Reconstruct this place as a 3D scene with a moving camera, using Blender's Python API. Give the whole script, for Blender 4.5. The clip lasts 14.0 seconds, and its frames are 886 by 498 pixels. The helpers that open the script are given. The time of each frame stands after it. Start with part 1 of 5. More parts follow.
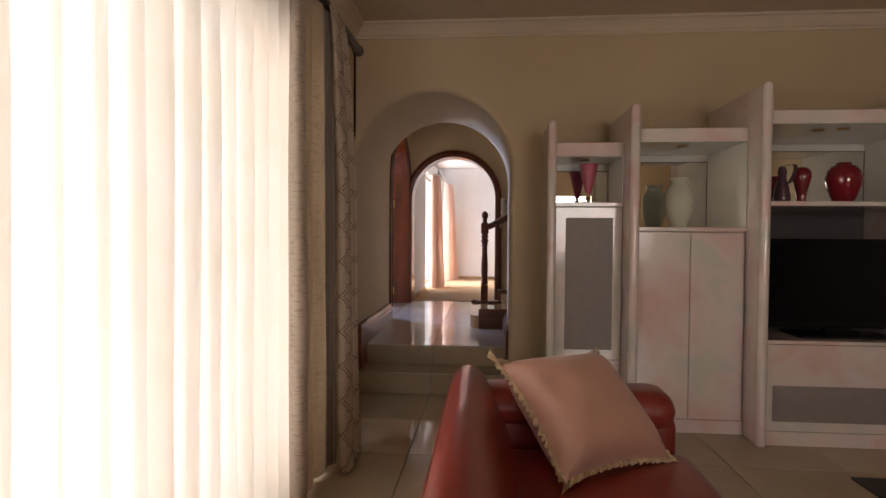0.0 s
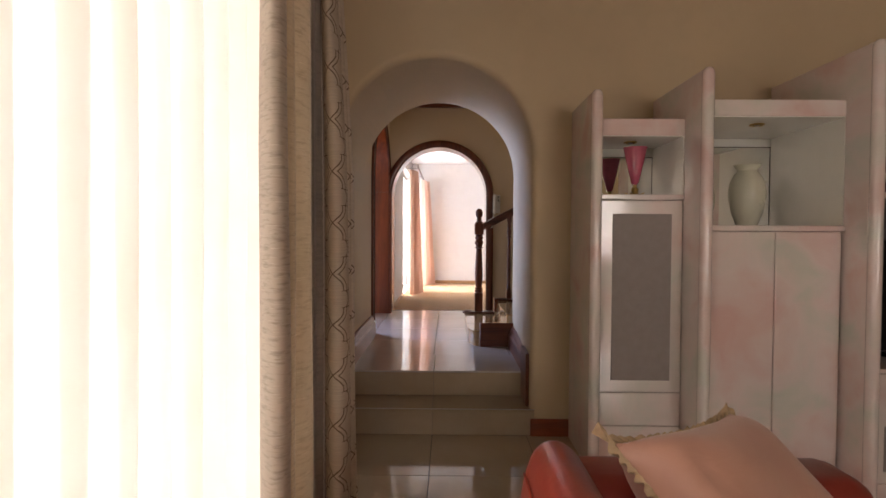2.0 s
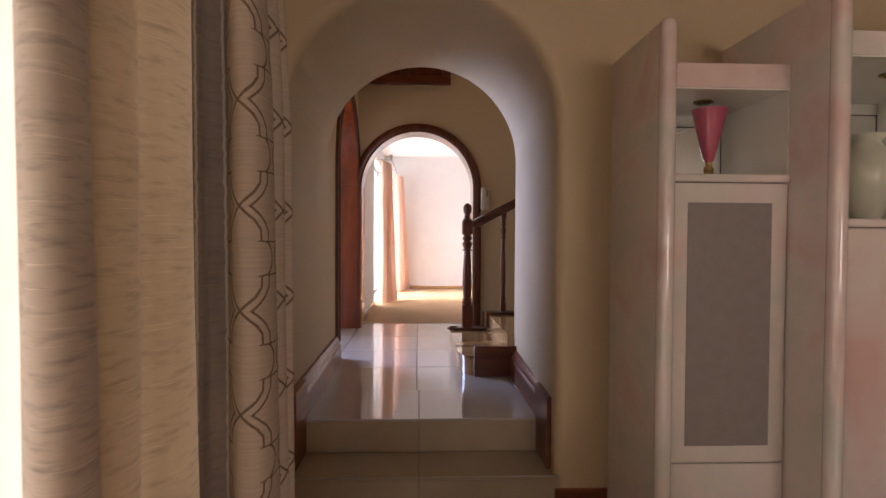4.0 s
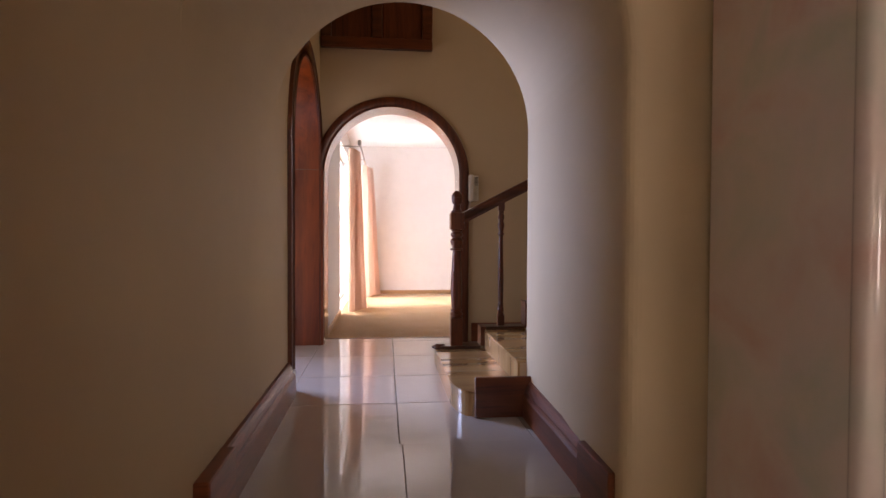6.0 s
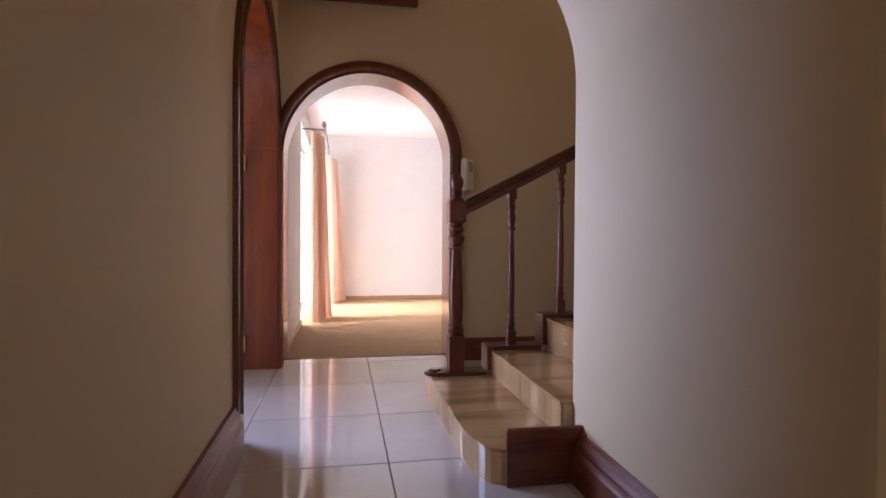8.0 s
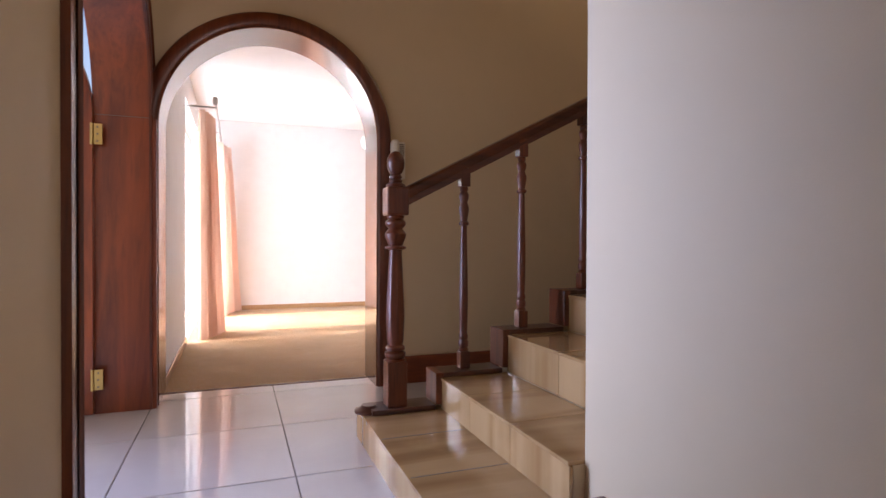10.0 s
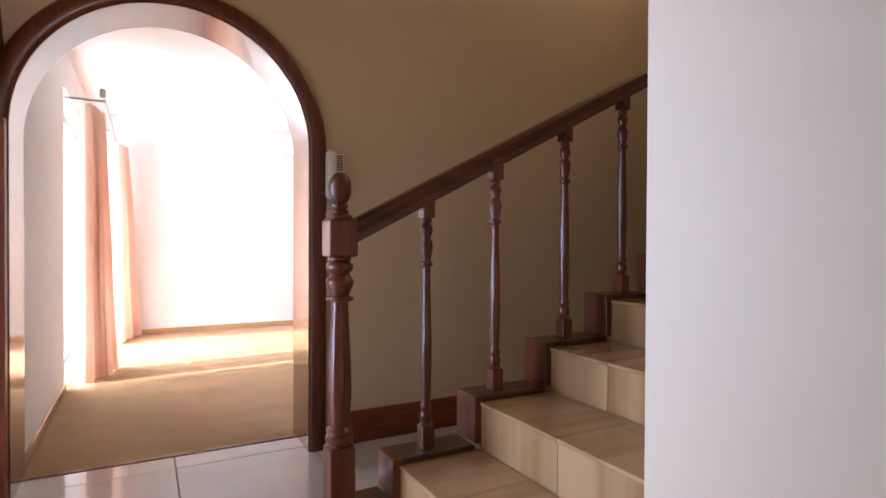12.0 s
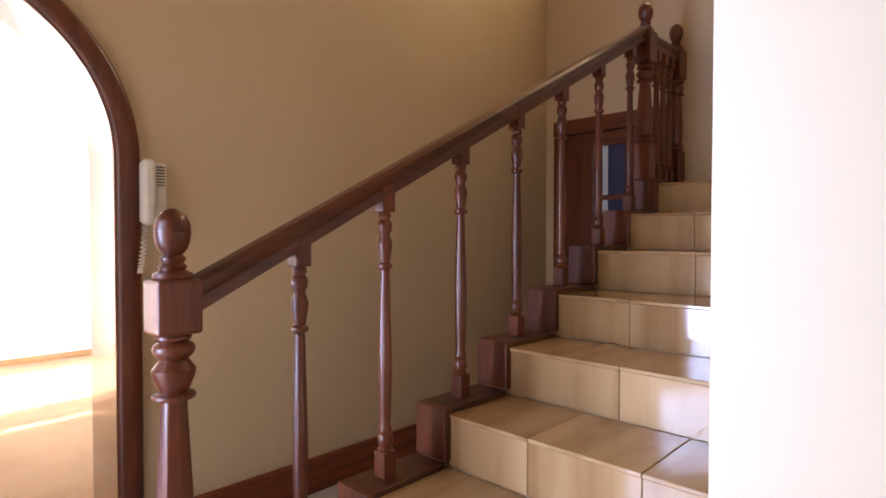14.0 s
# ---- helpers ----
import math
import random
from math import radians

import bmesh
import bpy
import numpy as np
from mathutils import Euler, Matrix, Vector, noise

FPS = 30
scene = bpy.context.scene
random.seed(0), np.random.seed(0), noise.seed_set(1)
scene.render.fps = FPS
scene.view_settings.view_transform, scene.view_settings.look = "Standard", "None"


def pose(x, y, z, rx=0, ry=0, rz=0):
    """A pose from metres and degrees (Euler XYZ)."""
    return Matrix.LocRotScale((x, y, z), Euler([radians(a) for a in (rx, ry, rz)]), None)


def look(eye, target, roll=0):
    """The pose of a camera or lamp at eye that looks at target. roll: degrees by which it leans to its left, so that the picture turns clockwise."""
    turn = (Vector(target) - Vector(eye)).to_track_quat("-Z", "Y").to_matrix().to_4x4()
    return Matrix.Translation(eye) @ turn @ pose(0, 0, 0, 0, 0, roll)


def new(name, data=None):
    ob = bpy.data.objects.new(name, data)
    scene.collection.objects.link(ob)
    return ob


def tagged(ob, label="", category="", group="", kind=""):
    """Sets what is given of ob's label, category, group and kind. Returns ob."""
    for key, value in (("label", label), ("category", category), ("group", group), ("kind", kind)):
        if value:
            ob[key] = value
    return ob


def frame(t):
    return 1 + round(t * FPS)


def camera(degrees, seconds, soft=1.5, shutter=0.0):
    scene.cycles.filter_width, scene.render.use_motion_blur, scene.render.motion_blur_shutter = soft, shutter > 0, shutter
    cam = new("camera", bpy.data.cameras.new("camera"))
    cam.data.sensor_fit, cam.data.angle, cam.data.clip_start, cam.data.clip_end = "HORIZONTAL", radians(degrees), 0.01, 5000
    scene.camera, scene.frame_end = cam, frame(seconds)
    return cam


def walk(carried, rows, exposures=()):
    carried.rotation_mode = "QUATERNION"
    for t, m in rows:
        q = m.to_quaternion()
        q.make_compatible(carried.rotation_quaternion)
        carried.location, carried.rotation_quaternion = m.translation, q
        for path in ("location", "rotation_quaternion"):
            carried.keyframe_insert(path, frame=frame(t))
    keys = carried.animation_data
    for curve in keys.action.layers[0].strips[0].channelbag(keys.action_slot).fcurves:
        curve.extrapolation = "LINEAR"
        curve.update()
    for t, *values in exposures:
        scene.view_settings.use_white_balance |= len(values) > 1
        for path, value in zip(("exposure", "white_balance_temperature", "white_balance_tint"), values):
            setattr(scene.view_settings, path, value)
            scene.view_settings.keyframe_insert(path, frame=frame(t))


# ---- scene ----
cam = camera(77.1, 14.0, shutter=0.3)
# seconds, place, then yaw, pitch and roll
ROWS = [
    (0, -0.000, 0.168, 1.320, 4.60, -1.60, -0.40),
    (0.5, -0.119, 0.316, 1.312, 3.77, -1.58, -0.46),
    (1, -0.239, 0.545, 1.312, 2.76, -1.50, -0.39),
    (1.5, -0.315, 0.769, 1.306, 1.78, -1.45, -0.38),
    (2, -0.367, 1.046, 1.315, 0.53, -1.47, -0.32),
    (2.5, -0.397, 1.291, 1.307, -0.43, -1.50, -0.32),
    (3, -0.413, 1.570, 1.315, -1.09, -1.46, -0.28),
    (5.5, -0.547, 2.814, 1.273, -5.18, -1.20, -0.34),
    (6, -0.544, 3.071, 1.264, -5.95, -1.19, -0.25),
    (6.5, -0.547, 3.291, 1.256, -6.43, -1.21, -0.19),
    (7, -0.584, 3.530, 1.252, -7.25, -1.15, -0.22),
    (9.5, -0.702, 4.510, 1.185, -17.69, -0.61, -0.33),
    (10, -0.685, 4.676, 1.201, -20.46, -0.62, -0.22),
    (10.5, -0.663, 4.805, 1.223, -21.92, -0.66, -0.21),
    (11, -0.650, 4.936, 1.227, -23.52, -0.64, -0.23),
    (11.5, -0.637, 5.093, 1.296, -25.37, -0.62, -0.34),
    (12, -0.609, 5.230, 1.367, -28.41, -0.67, -0.26),
    (12.5, -0.585, 5.357, 1.394, -31.98, -0.81, -0.22),
    (13, -0.565, 5.499, 1.452, -36.99, -0.96, 0.05),
    (13.5, -0.541, 5.601, 1.514, -41.23, -1.28, 0.02),
    (14, -0.509, 5.716, 1.535, -46.10, -1.29, -0.03),
]
EXPOSURES = [(0.0, -0.18, 7000, 19), (1.5, 0.08, 7000, 19), (3.0, 0.12, 7050, 21), (5.5, 0.16, 7550, 27), (7.0, -0.04, 7300, 26), (9.5, 0.48, 6900, 24), (11.0, 0.50, 6850, 23), (12.0, 0.70, 6850, 22), (13.0, 1.02, 6950, 21), (14.0, 1.46, 7050, 21)]
walk(cam, [(t, pose(x, y, z, 90 + pitch, roll, yaw)) for t, x, y, z, yaw, pitch, roll in ROWS], EXPOSURES)

# ---- world and light ----
world = bpy.data.worlds.new("world")
scene.world = world
world.use_nodes = True
wn = world.node_tree
sky = wn.nodes.new("ShaderNodeTexSky")
sky.sky_type = "NISHITA"
sky.sun_disc = False
sky.sun_elevation = radians(43)
sky.sun_rotation = radians(-80)
wn.links.new(sky.outputs[0], wn.nodes["Background"].inputs[0])
wn.nodes["Background"].inputs[1].default_value = 0.13

sun = new("sun", bpy.data.lights.new("sun", "SUN"))
sun.data.energy = 5.0
sun.data.angle = radians(0.53)
sun.data.color = (1.0, 0.95, 0.88)
sun.matrix_world = look((-8.6, -0.8, 8.0), (0, 0, 0))


def window_light(name, x, y, z, wy, wz, watts, colour=(1, 0.98, 0.95)):
    """Sky light that enters through an opening of the x = -1.1 wall; also makes the stair fill lamp."""
    lamp = bpy.data.lights.new(name, "AREA")
    lamp.shape, lamp.size, lamp.size_y = "RECTANGLE", wy, wz
    lamp.energy, lamp.color = watts, colour
    ob = new(name, lamp)
    ob.matrix_world = look((x, y, z), (x + 1, y, z))
    return ob


window_light("living_window_light", -1.30, 1.03, 1.2, 4.0, 2.2, 90)
window_light("bedroom_window_light", -1.28, 10.8, 1.45, 2.0, 1.9, 94, (0.76, 0.88, 1.0))
door_light = window_light("door_light", -2.3, 7.3, 1.45, 0.9, 1.9, 47, (0.42, 0.59, 1.0))
back_light = window_light("back_window_light", 2.2, -4.11, 1.6, 2.0, 1.3, 72)
back_light.matrix_world = look((2.2, -4.11, 1.6), (2.2, 0, 1.6))
# warm fill lamp added high in the stairwell, no such source is in view
stair_light = window_light("stair_fill_light", 2.95, 6.95, 4.2, 1.2, 1.0, 12, (1.0, 0.82, 0.50))
stair_light.matrix_world = look((2.95, 6.95, 4.2), (0, 6.95, 4.0))
door_light.matrix_world = look((-2.3, 7.35, 1.45), (0.19, 4.9, 1.3))
door_light.data.spread = radians(100)


# ---- materials ----
def nodes_of(name, rough, metal=0.0, coat=0.0, spec=0.5):
    m = bpy.data.materials.new(name)
    m.use_nodes = True
    nt = m.node_tree
    b = nt.nodes["Principled BSDF"]
    b.inputs["Roughness"].default_value = rough
    b.inputs["Metallic"].default_value = metal
    b.inputs["Coat Weight"].default_value = coat
    b.inputs["Coat Roughness"].default_value = 0.08
    b.inputs["Specular IOR Level"].default_value = spec
    return m, nt, b


def coords(nt, scale=(1, 1, 1), kind="Object"):
    tc = nt.nodes.new("ShaderNodeTexCoord")
    mp = nt.nodes.new("ShaderNodeMapping")
    mp.inputs["Scale"].default_value = scale
    nt.links.new(tc.outputs[kind], mp.inputs[0])
    return mp.outputs[0]


def noise_of(nt, vec, scale, detail=4.0, rough=0.55, distort=0.0):
    n = nt.nodes.new("ShaderNodeTexNoise")
    n.inputs["Scale"].default_value = scale
    n.inputs["Detail"].default_value = detail
    n.inputs["Roughness"].default_value = rough
    n.inputs["Distortion"].default_value = distort
    nt.links.new(vec, n.inputs["Vector"])
    return n.outputs["Fac"]


def ramp_of(nt, fac, stops):
    r = nt.nodes.new("ShaderNodeValToRGB")
    e = r.color_ramp.elements
    e[0].position, e[0].color = stops[0][0], (*stops[0][1], 1)
    e[1].position, e[1].color = stops[-1][0], (*stops[-1][1], 1)
    for p, c in stops[1:-1]:
        k = e.new(p)
        k.color = (*c, 1)
    nt.links.new(fac, r.inputs[0])
    return r.outputs[0]


def mixed(nt, a, b, fac, mode="MIX"):
    m = nt.nodes.new("ShaderNodeMix")
    m.data_type, m.blend_type = "RGBA", mode
    for s, v in ((0, fac), (6, a), (7, b)):
        if hasattr(v, "is_output"):
            nt.links.new(v, m.inputs[s])
        else:
            m.inputs[s].default_value = v if s == 0 else (*v, 1)
    return m.outputs[2]


def bumped(nt, b, height, strength, dist=0.01):
    n = nt.nodes.new("ShaderNodeBump")
    n.inputs["Strength"].default_value = strength
    n.inputs["Distance"].default_value = dist
    nt.links.new(height, n.inputs["Height"])
    nt.links.new(n.outputs[0], b.inputs["Normal"])


def math_of(nt, op, a, b=None, c=None):
    n = nt.nodes.new("ShaderNodeMath")
    n.operation = op
    for i, v in enumerate((a, b, c)):
        if v is None:
            continue
        if hasattr(v, "is_output"):
            nt.links.new(v, n.inputs[i])
        else:
            n.inputs[i].default_value = v
    return n.outputs[0]


def paint(name, c, vary=0.06, rough=0.6, bump=0.12):
    """Rolled wall paint: roller stipple, broad faint stains."""
    m, nt, b = nodes_of(name, rough, spec=0.35)
    v = coords(nt)
    big = noise_of(nt, v, 0.9, 5, 0.6)
    dark = tuple(x * (1 - 2 * vary) for x in c)
    col = ramp_of(nt, big, [(0.3, dark), (0.7, c)])
    col2 = mixed(nt, col, tuple(x * 0.93 for x in c), ramp_of(nt, noise_of(nt, v, 7.0, 6), [(0.45, (0, 0, 0)), (0.8, (1, 1, 1))]))
    nt.links.new(col2, b.inputs["Base Color"])
    bumped(nt, b, noise_of(nt, v, 260, 3), bump, 0.002)
    return m


def wood(name, dark, light, axis=(1, 1, 0.07), rough=0.32, coat=0.28, scale=14, jitter=True):
    """Varnished hardwood, grain along the squeezed axis."""
    m, nt, b = nodes_of(name, rough, coat=coat)
    v = coords(nt, axis)
    g = noise_of(nt, v, scale, 7, 0.62, 1.2)
    fine = noise_of(nt, v, scale * 9, 3, 0.6)
    col = ramp_of(nt, g, [(0.3, dark), (0.5, tuple((a + c) / 2 for a, c in zip(dark, light))), (0.72, light)])
    col = mixed(nt, col, tuple(x * 0.55 for x in dark), ramp_of(nt, fine, [(0.5, (0, 0, 0)), (0.85, (0.6, 0.6, 0.6))]))
    if jitter:
        oi = nt.nodes.new("ShaderNodeObjectInfo")
        hs = nt.nodes.new("ShaderNodeHueSaturation")
        nt.links.new(col, hs.inputs["Color"])
        nt.links.new(math_of(nt, "MULTIPLY_ADD", oi.outputs["Random"], 0.5, 0.75), hs.inputs["Value"])
        col = hs.outputs[0]
    nt.links.new(col, b.inputs["Base Color"])
    bumped(nt, b, fine, 0.08, 0.002)
    return m


def tile_mat(name, c, c2, rough, scale=1.3, stretch=(1, 1, 1), vary=0.18):
    """Glazed tile: veils of a second tone, each tile a little lighter or darker."""
    m, nt, b = nodes_of(name, rough, spec=0.5)
    v = coords(nt, stretch, "Generated") if stretch != (1, 1, 1) else coords(nt)
    oi = nt.nodes.new("ShaderNodeObjectInfo")
    add = nt.nodes.new("ShaderNodeVectorMath")
    add.operation = "ADD"
    mul = math_of(nt, "MULTIPLY", oi.outputs["Random"], 40.0)
    nt.links.new(v, add.inputs[0])
    nt.links.new(mul, add.inputs[1])
    n = noise_of(nt, add.outputs[0], scale, 6, 0.6, 0.6)
    col = ramp_of(nt, n, [(0.32, c2), (0.68, c)])
    hs = nt.nodes.new("ShaderNodeHueSaturation")
    nt.links.new(col, hs.inputs["Color"])
    nt.links.new(math_of(nt, "MULTIPLY_ADD", oi.outputs["Random"], vary, 1 - vary / 2), hs.inputs["Value"])
    nt.links.new(hs.outputs[0], b.inputs["Base Color"])
    smear = noise_of(nt, v, 5, 5)
    nt.links.new(math_of(nt, "MULTIPLY_ADD", smear, rough * 1.2, rough * 0.4), b.inputs["Roughness"])
    bumped(nt, b, noise_of(nt, v, 2.5, 2), 0.006, 0.01)
    return m


def streaked_tile(name, c, c2, rough):
    """Glazed stair tile with brown bands across it, like cut timber, and soft blotches."""
    m, nt, b = nodes_of(name, rough, spec=0.5, coat=0.25)
    oi = nt.nodes.new("ShaderNodeObjectInfo")
    move = nt.nodes.new("ShaderNodeVectorMath")
    nt.links.new(coords(nt, (0.8, 6.5, 0.3)), move.inputs[0])
    nt.links.new(math_of(nt, "MULTIPLY", oi.outputs["Random"], 30.0), move.inputs[1])
    bands = noise_of(nt, move.outputs[0], 1.0, 3, 0.5, 0.3)
    fine = noise_of(nt, coords(nt, (3, 70, 2)), 1.0, 4, 0.6, 0.4)
    blotch = noise_of(nt, coords(nt), 5.0, 4)
    col = ramp_of(nt, bands, [(0.34, c2), (0.48, tuple(0.45 * p + 0.55 * q for p, q in zip(c2, c))), (0.60, c)])
    col = mixed(nt, col, tuple(0.8 * v for v in c2), ramp_of(nt, fine, [(0.52, (0, 0, 0)), (0.80, (0.14, 0.14, 0.14))]))
    col = mixed(nt, col, tuple(min(1, 1.2 * v) for v in c), ramp_of(nt, blotch, [(0.5, (0, 0, 0)), (0.75, (0.4, 0.4, 0.4))]))
    hs = nt.nodes.new("ShaderNodeHueSaturation")
    nt.links.new(col, hs.inputs["Color"])
    nt.links.new(math_of(nt, "MULTIPLY_ADD", oi.outputs["Random"], 0.16, 0.92), hs.inputs["Value"])
    nt.links.new(hs.outputs[0], b.inputs["Base Color"])
    nt.links.new(math_of(nt, "MULTIPLY_ADD", blotch, rough, rough * 0.5), b.inputs["Roughness"])
    bumped(nt, b, noise_of(nt, coords(nt), 3.0, 2), 0.01, 0.01)
    return m


def plain(name, c, rough=0.5, metal=0.0, coat=0.0, vary=0.12, scale=20, bump=0.05):
    m, nt, b = nodes_of(name, rough, metal, coat)
    v = coords(nt)
    n = noise_of(nt, v, scale, 5)
    nt.links.new(ramp_of(nt, n, [(0.3, tuple(x * (1 - vary) for x in c)), (0.7, c)]), b.inputs["Base Color"])
    bumped(nt, b, noise_of(nt, v, scale * 6, 3), bump, 0.002)
    return m


def cloth(name, c, c2, weave=900, translucent=0.0, clear=0.0, band=0.0, stitches=()):
    """Woven cloth; translucent lets light through the threads, clear is the open weave, band adds slubs across."""
    m, nt, b = nodes_of(name, 0.85, spec=0.15)
    v = coords(nt, (1, 1, 1), "UV")
    base = ramp_of(nt, noise_of(nt, v, 3, 4), [(0.3, c2), (0.7, c)])
    if band:
        vs = coords(nt, (16, 75, 1), "UV")
        slub = noise_of(nt, vs, 1.0, 5, 0.65)
        base = mixed(nt, base, tuple(x * 0.45 for x in c2), ramp_of(nt, slub, [(0.5, (0, 0, 0)), (0.8, (band, band, band))]))
        fine = noise_of(nt, coords(nt, (9, 260, 1), "UV"), 1.0, 3, 0.6)
        base = mixed(nt, base, tuple(min(1, x * 1.45) for x in c), ramp_of(nt, fine, [(0.6, (0, 0, 0)), (0.72, (0.55, 0.55, 0.55))]))
        if stitches:
            sp = nt.nodes.new("ShaderNodeSeparateXYZ")
            nt.links.new(coords(nt, (1, 1, 1), "UV"), sp.inputs[0])
            wob = math_of(nt, "MULTIPLY_ADD", noise_of(nt, coords(nt, (0, 45, 1), "UV"), 1.0, 2), 0.010, -0.005)
            at = math_of(nt, "ADD", sp.outputs[0], wob)
            for u in stitches:
                hit = math_of(nt, "LESS_THAN", math_of(nt, "ABSOLUTE", math_of(nt, "SUBTRACT", at, u)), 0.0028)
                base = mixed(nt, base, (0.46, 0.40, 0.33), hit)
        bumped(nt, b, math_of(nt, "ADD", slub, math_of(nt, "MULTIPLY", fine, 0.5)), 0.4, 0.004)
    else:
        bumped(nt, b, noise_of(nt, v, weave, 2), 0.2, 0.002)
    nt.links.new(base, b.inputs["Base Color"])
    b.inputs["Sheen Weight"].default_value = 0.25
    if translucent:
        tr = nt.nodes.new("ShaderNodeBsdfTranslucent")
        nt.links.new(base, tr.inputs[0])
        mx = nt.nodes.new("ShaderNodeMixShader")
        mx.inputs[0].default_value = translucent
        nt.links.new(b.outputs[0], mx.inputs[1])
        nt.links.new(tr.outputs[0], mx.inputs[2])
        out = mx.outputs[0]
        if clear:
            tp = nt.nodes.new("ShaderNodeBsdfTransparent")
            m2 = nt.nodes.new("ShaderNodeMixShader")
            m2.inputs[0].default_value = clear
            nt.links.new(out, m2.inputs[1])
            nt.links.new(tp.outputs[0], m2.inputs[2])
            out = m2.outputs[0]
        nt.links.new(out, nt.nodes["Material Output"].inputs[0])
    return m


def trellis_cloth(name, c, line, wide=0.175, tall=0.19):
    """Beige cloth with a dark double-line lantern trellis: pointed sides that meet, square shoulders, round lobes between."""
    m, nt, b = nodes_of(name, 0.8, spec=0.15)
    sp = nt.nodes.new("ShaderNodeSeparateXYZ")
    nt.links.new(nt.nodes.new("ShaderNodeTexCoord").outputs["UV"], sp.inputs[0])

    def folded(v, period):
        """0 at each period's middle, 0.5 at its ends."""
        return math_of(nt, "ABSOLUTE", math_of(nt, "SUBTRACT", math_of(nt, "FRACT", math_of(nt, "DIVIDE", v, period)), 0.5))
    x = folded(sp.outputs[0], wide)
    a = math_of(nt, "MULTIPLY", folded(math_of(nt, "SUBTRACT", sp.outputs[1], 0.122), tall), 2.0)

    def outline(at):
        n = nt.nodes.new("ShaderNodeFloatCurve")
        pts = n.mapping.curves[0].points
        shape = ((0.0, 0.5), (0.12, 0.425), (0.27, 0.335), (0.40, 0.285), (0.44, 0.265), (0.66, 0.255), (0.69, 0.15), (0.76, 0.10), (0.88, 0.055), (1.0, 0.045))
        pts[0].location, pts[1].location = shape[0], shape[-1]
        for p in shape[1:-1]:
            pts.new(*p)
        for p in pts:
            p.handle_type = "VECTOR"
        n.mapping.update()
        nt.links.new(at, n.inputs["Value"])
        return n.outputs[0]
    f = outline(a)
    slope = math_of(nt, "MULTIPLY", math_of(nt, "SUBTRACT", outline(math_of(nt, "ADD", a, 0.012)), outline(math_of(nt, "SUBTRACT", a, 0.012))), wide / (0.012 * tall))
    steep = math_of(nt, "SQRT", math_of(nt, "MULTIPLY_ADD", slope, slope, 1.0))

    def line_at(shift, half):
        off = math_of(nt, "ABSOLUTE", math_of(nt, "SUBTRACT", math_of(nt, "SUBTRACT", f, shift), x))
        return math_of(nt, "LESS_THAN", math_of(nt, "DIVIDE", off, steep), half)
    inner = math_of(nt, "MULTIPLY", line_at(0.125, 0.013), math_of(nt, "LESS_THAN", a, 0.70))
    ln = math_of(nt, "MAXIMUM", line_at(0.0, 0.015), inner)
    halo = math_of(nt, "MAXIMUM", line_at(0.0, 0.032), inner)
    slub = noise_of(nt, coords(nt, (5, 190, 1), "UV"), 1.0, 4, 0.6)
    base = ramp_of(nt, slub, [(0.35, tuple(v * 0.84 for v in c)), (0.65, c)])
    worn = noise_of(nt, coords(nt, (160, 160, 1), "UV"), 1.0, 2)
    col = mixed(nt, base, line, math_of(nt, "MULTIPLY", ln, math_of(nt, "MULTIPLY_ADD", worn, 0.5, 0.6)))
    nt.links.new(col, b.inputs["Base Color"])
    bumped(nt, b, math_of(nt, "SUBTRACT", slub, math_of(nt, "MULTIPLY", halo, 1.2)), 0.3, 0.003)
    tr = nt.nodes.new("ShaderNodeBsdfTranslucent")
    nt.links.new(col, tr.inputs[0])
    mx = nt.nodes.new("ShaderNodeMixShader")
    mx.inputs[0].default_value = 0.12
    nt.links.new(b.outputs[0], mx.inputs[1])
    nt.links.new(tr.outputs[0], mx.inputs[2])
    nt.links.new(mx.outputs[0], nt.nodes["Material Output"].inputs[0])
    return m


def glass_mat(name, tint=(1, 1, 1), rough=0.0):
    m, nt, b = nodes_of(name, rough)
    b.inputs["Base Color"].default_value = (*tint, 1)
    b.inputs["Transmission Weight"].default_value = 1.0
    b.inputs["IOR"].default_value = 1.45
    return m


WALL = paint("cream_wall_paint", (0.60, 0.47, 0.305))
WALL_WHITE = paint("white_wall_paint", (0.80, 0.77, 0.75), 0.03)
CEILING = paint("ceiling_paint", (0.60, 0.49, 0.36), 0.04)
CEILING_WHITE = paint("white_ceiling_paint", (0.85, 0.82, 0.80), 0.03)
CORNICE = paint("cornice_paint", (0.66, 0.55, 0.42), 0.03)
MAHOGANY = wood("mahogany_varnish", (0.050, 0.0095, 0.003), (0.18, 0.041, 0.012), rough=0.34, coat=0.16)
MAHOGANY_H = wood("mahogany_along", (0.048, 0.0095, 0.003), (0.17, 0.039, 0.0115), (0.07, 0.07, 1))
REDWOOD = wood("red_door_wood", (0.085, 0.012, 0.002), (0.30, 0.062, 0.009), (1, 1, 0.10), 0.34, 0.08, 5.5)
LININGWOOD = wood("polished_lining", (0.060, 0.016, 0.006), (0.20, 0.062, 0.022), (1, 1, 0.07), 0.16, 0.9)
SKIRTWOOD = wood("skirting_varnish", (0.085, 0.017, 0.005), (0.25, 0.058, 0.017), (0.07, 0.07, 1), 0.36, 0.10)
PALEWOOD = wood("oak_skirting", (0.30, 0.16, 0.07), (0.46, 0.27, 0.13), (0.08, 0.08, 1))
POLEWOOD = wood("dark_pole_wood", (0.02, 0.010, 0.006), (0.06, 0.03, 0.018), (1, 0.06, 1))
TILE_WHITE = tile_mat("porcelain_tile", (0.52, 0.49, 0.47), (0.47, 0.44, 0.42), 0.016, 1.5, vary=0.08)
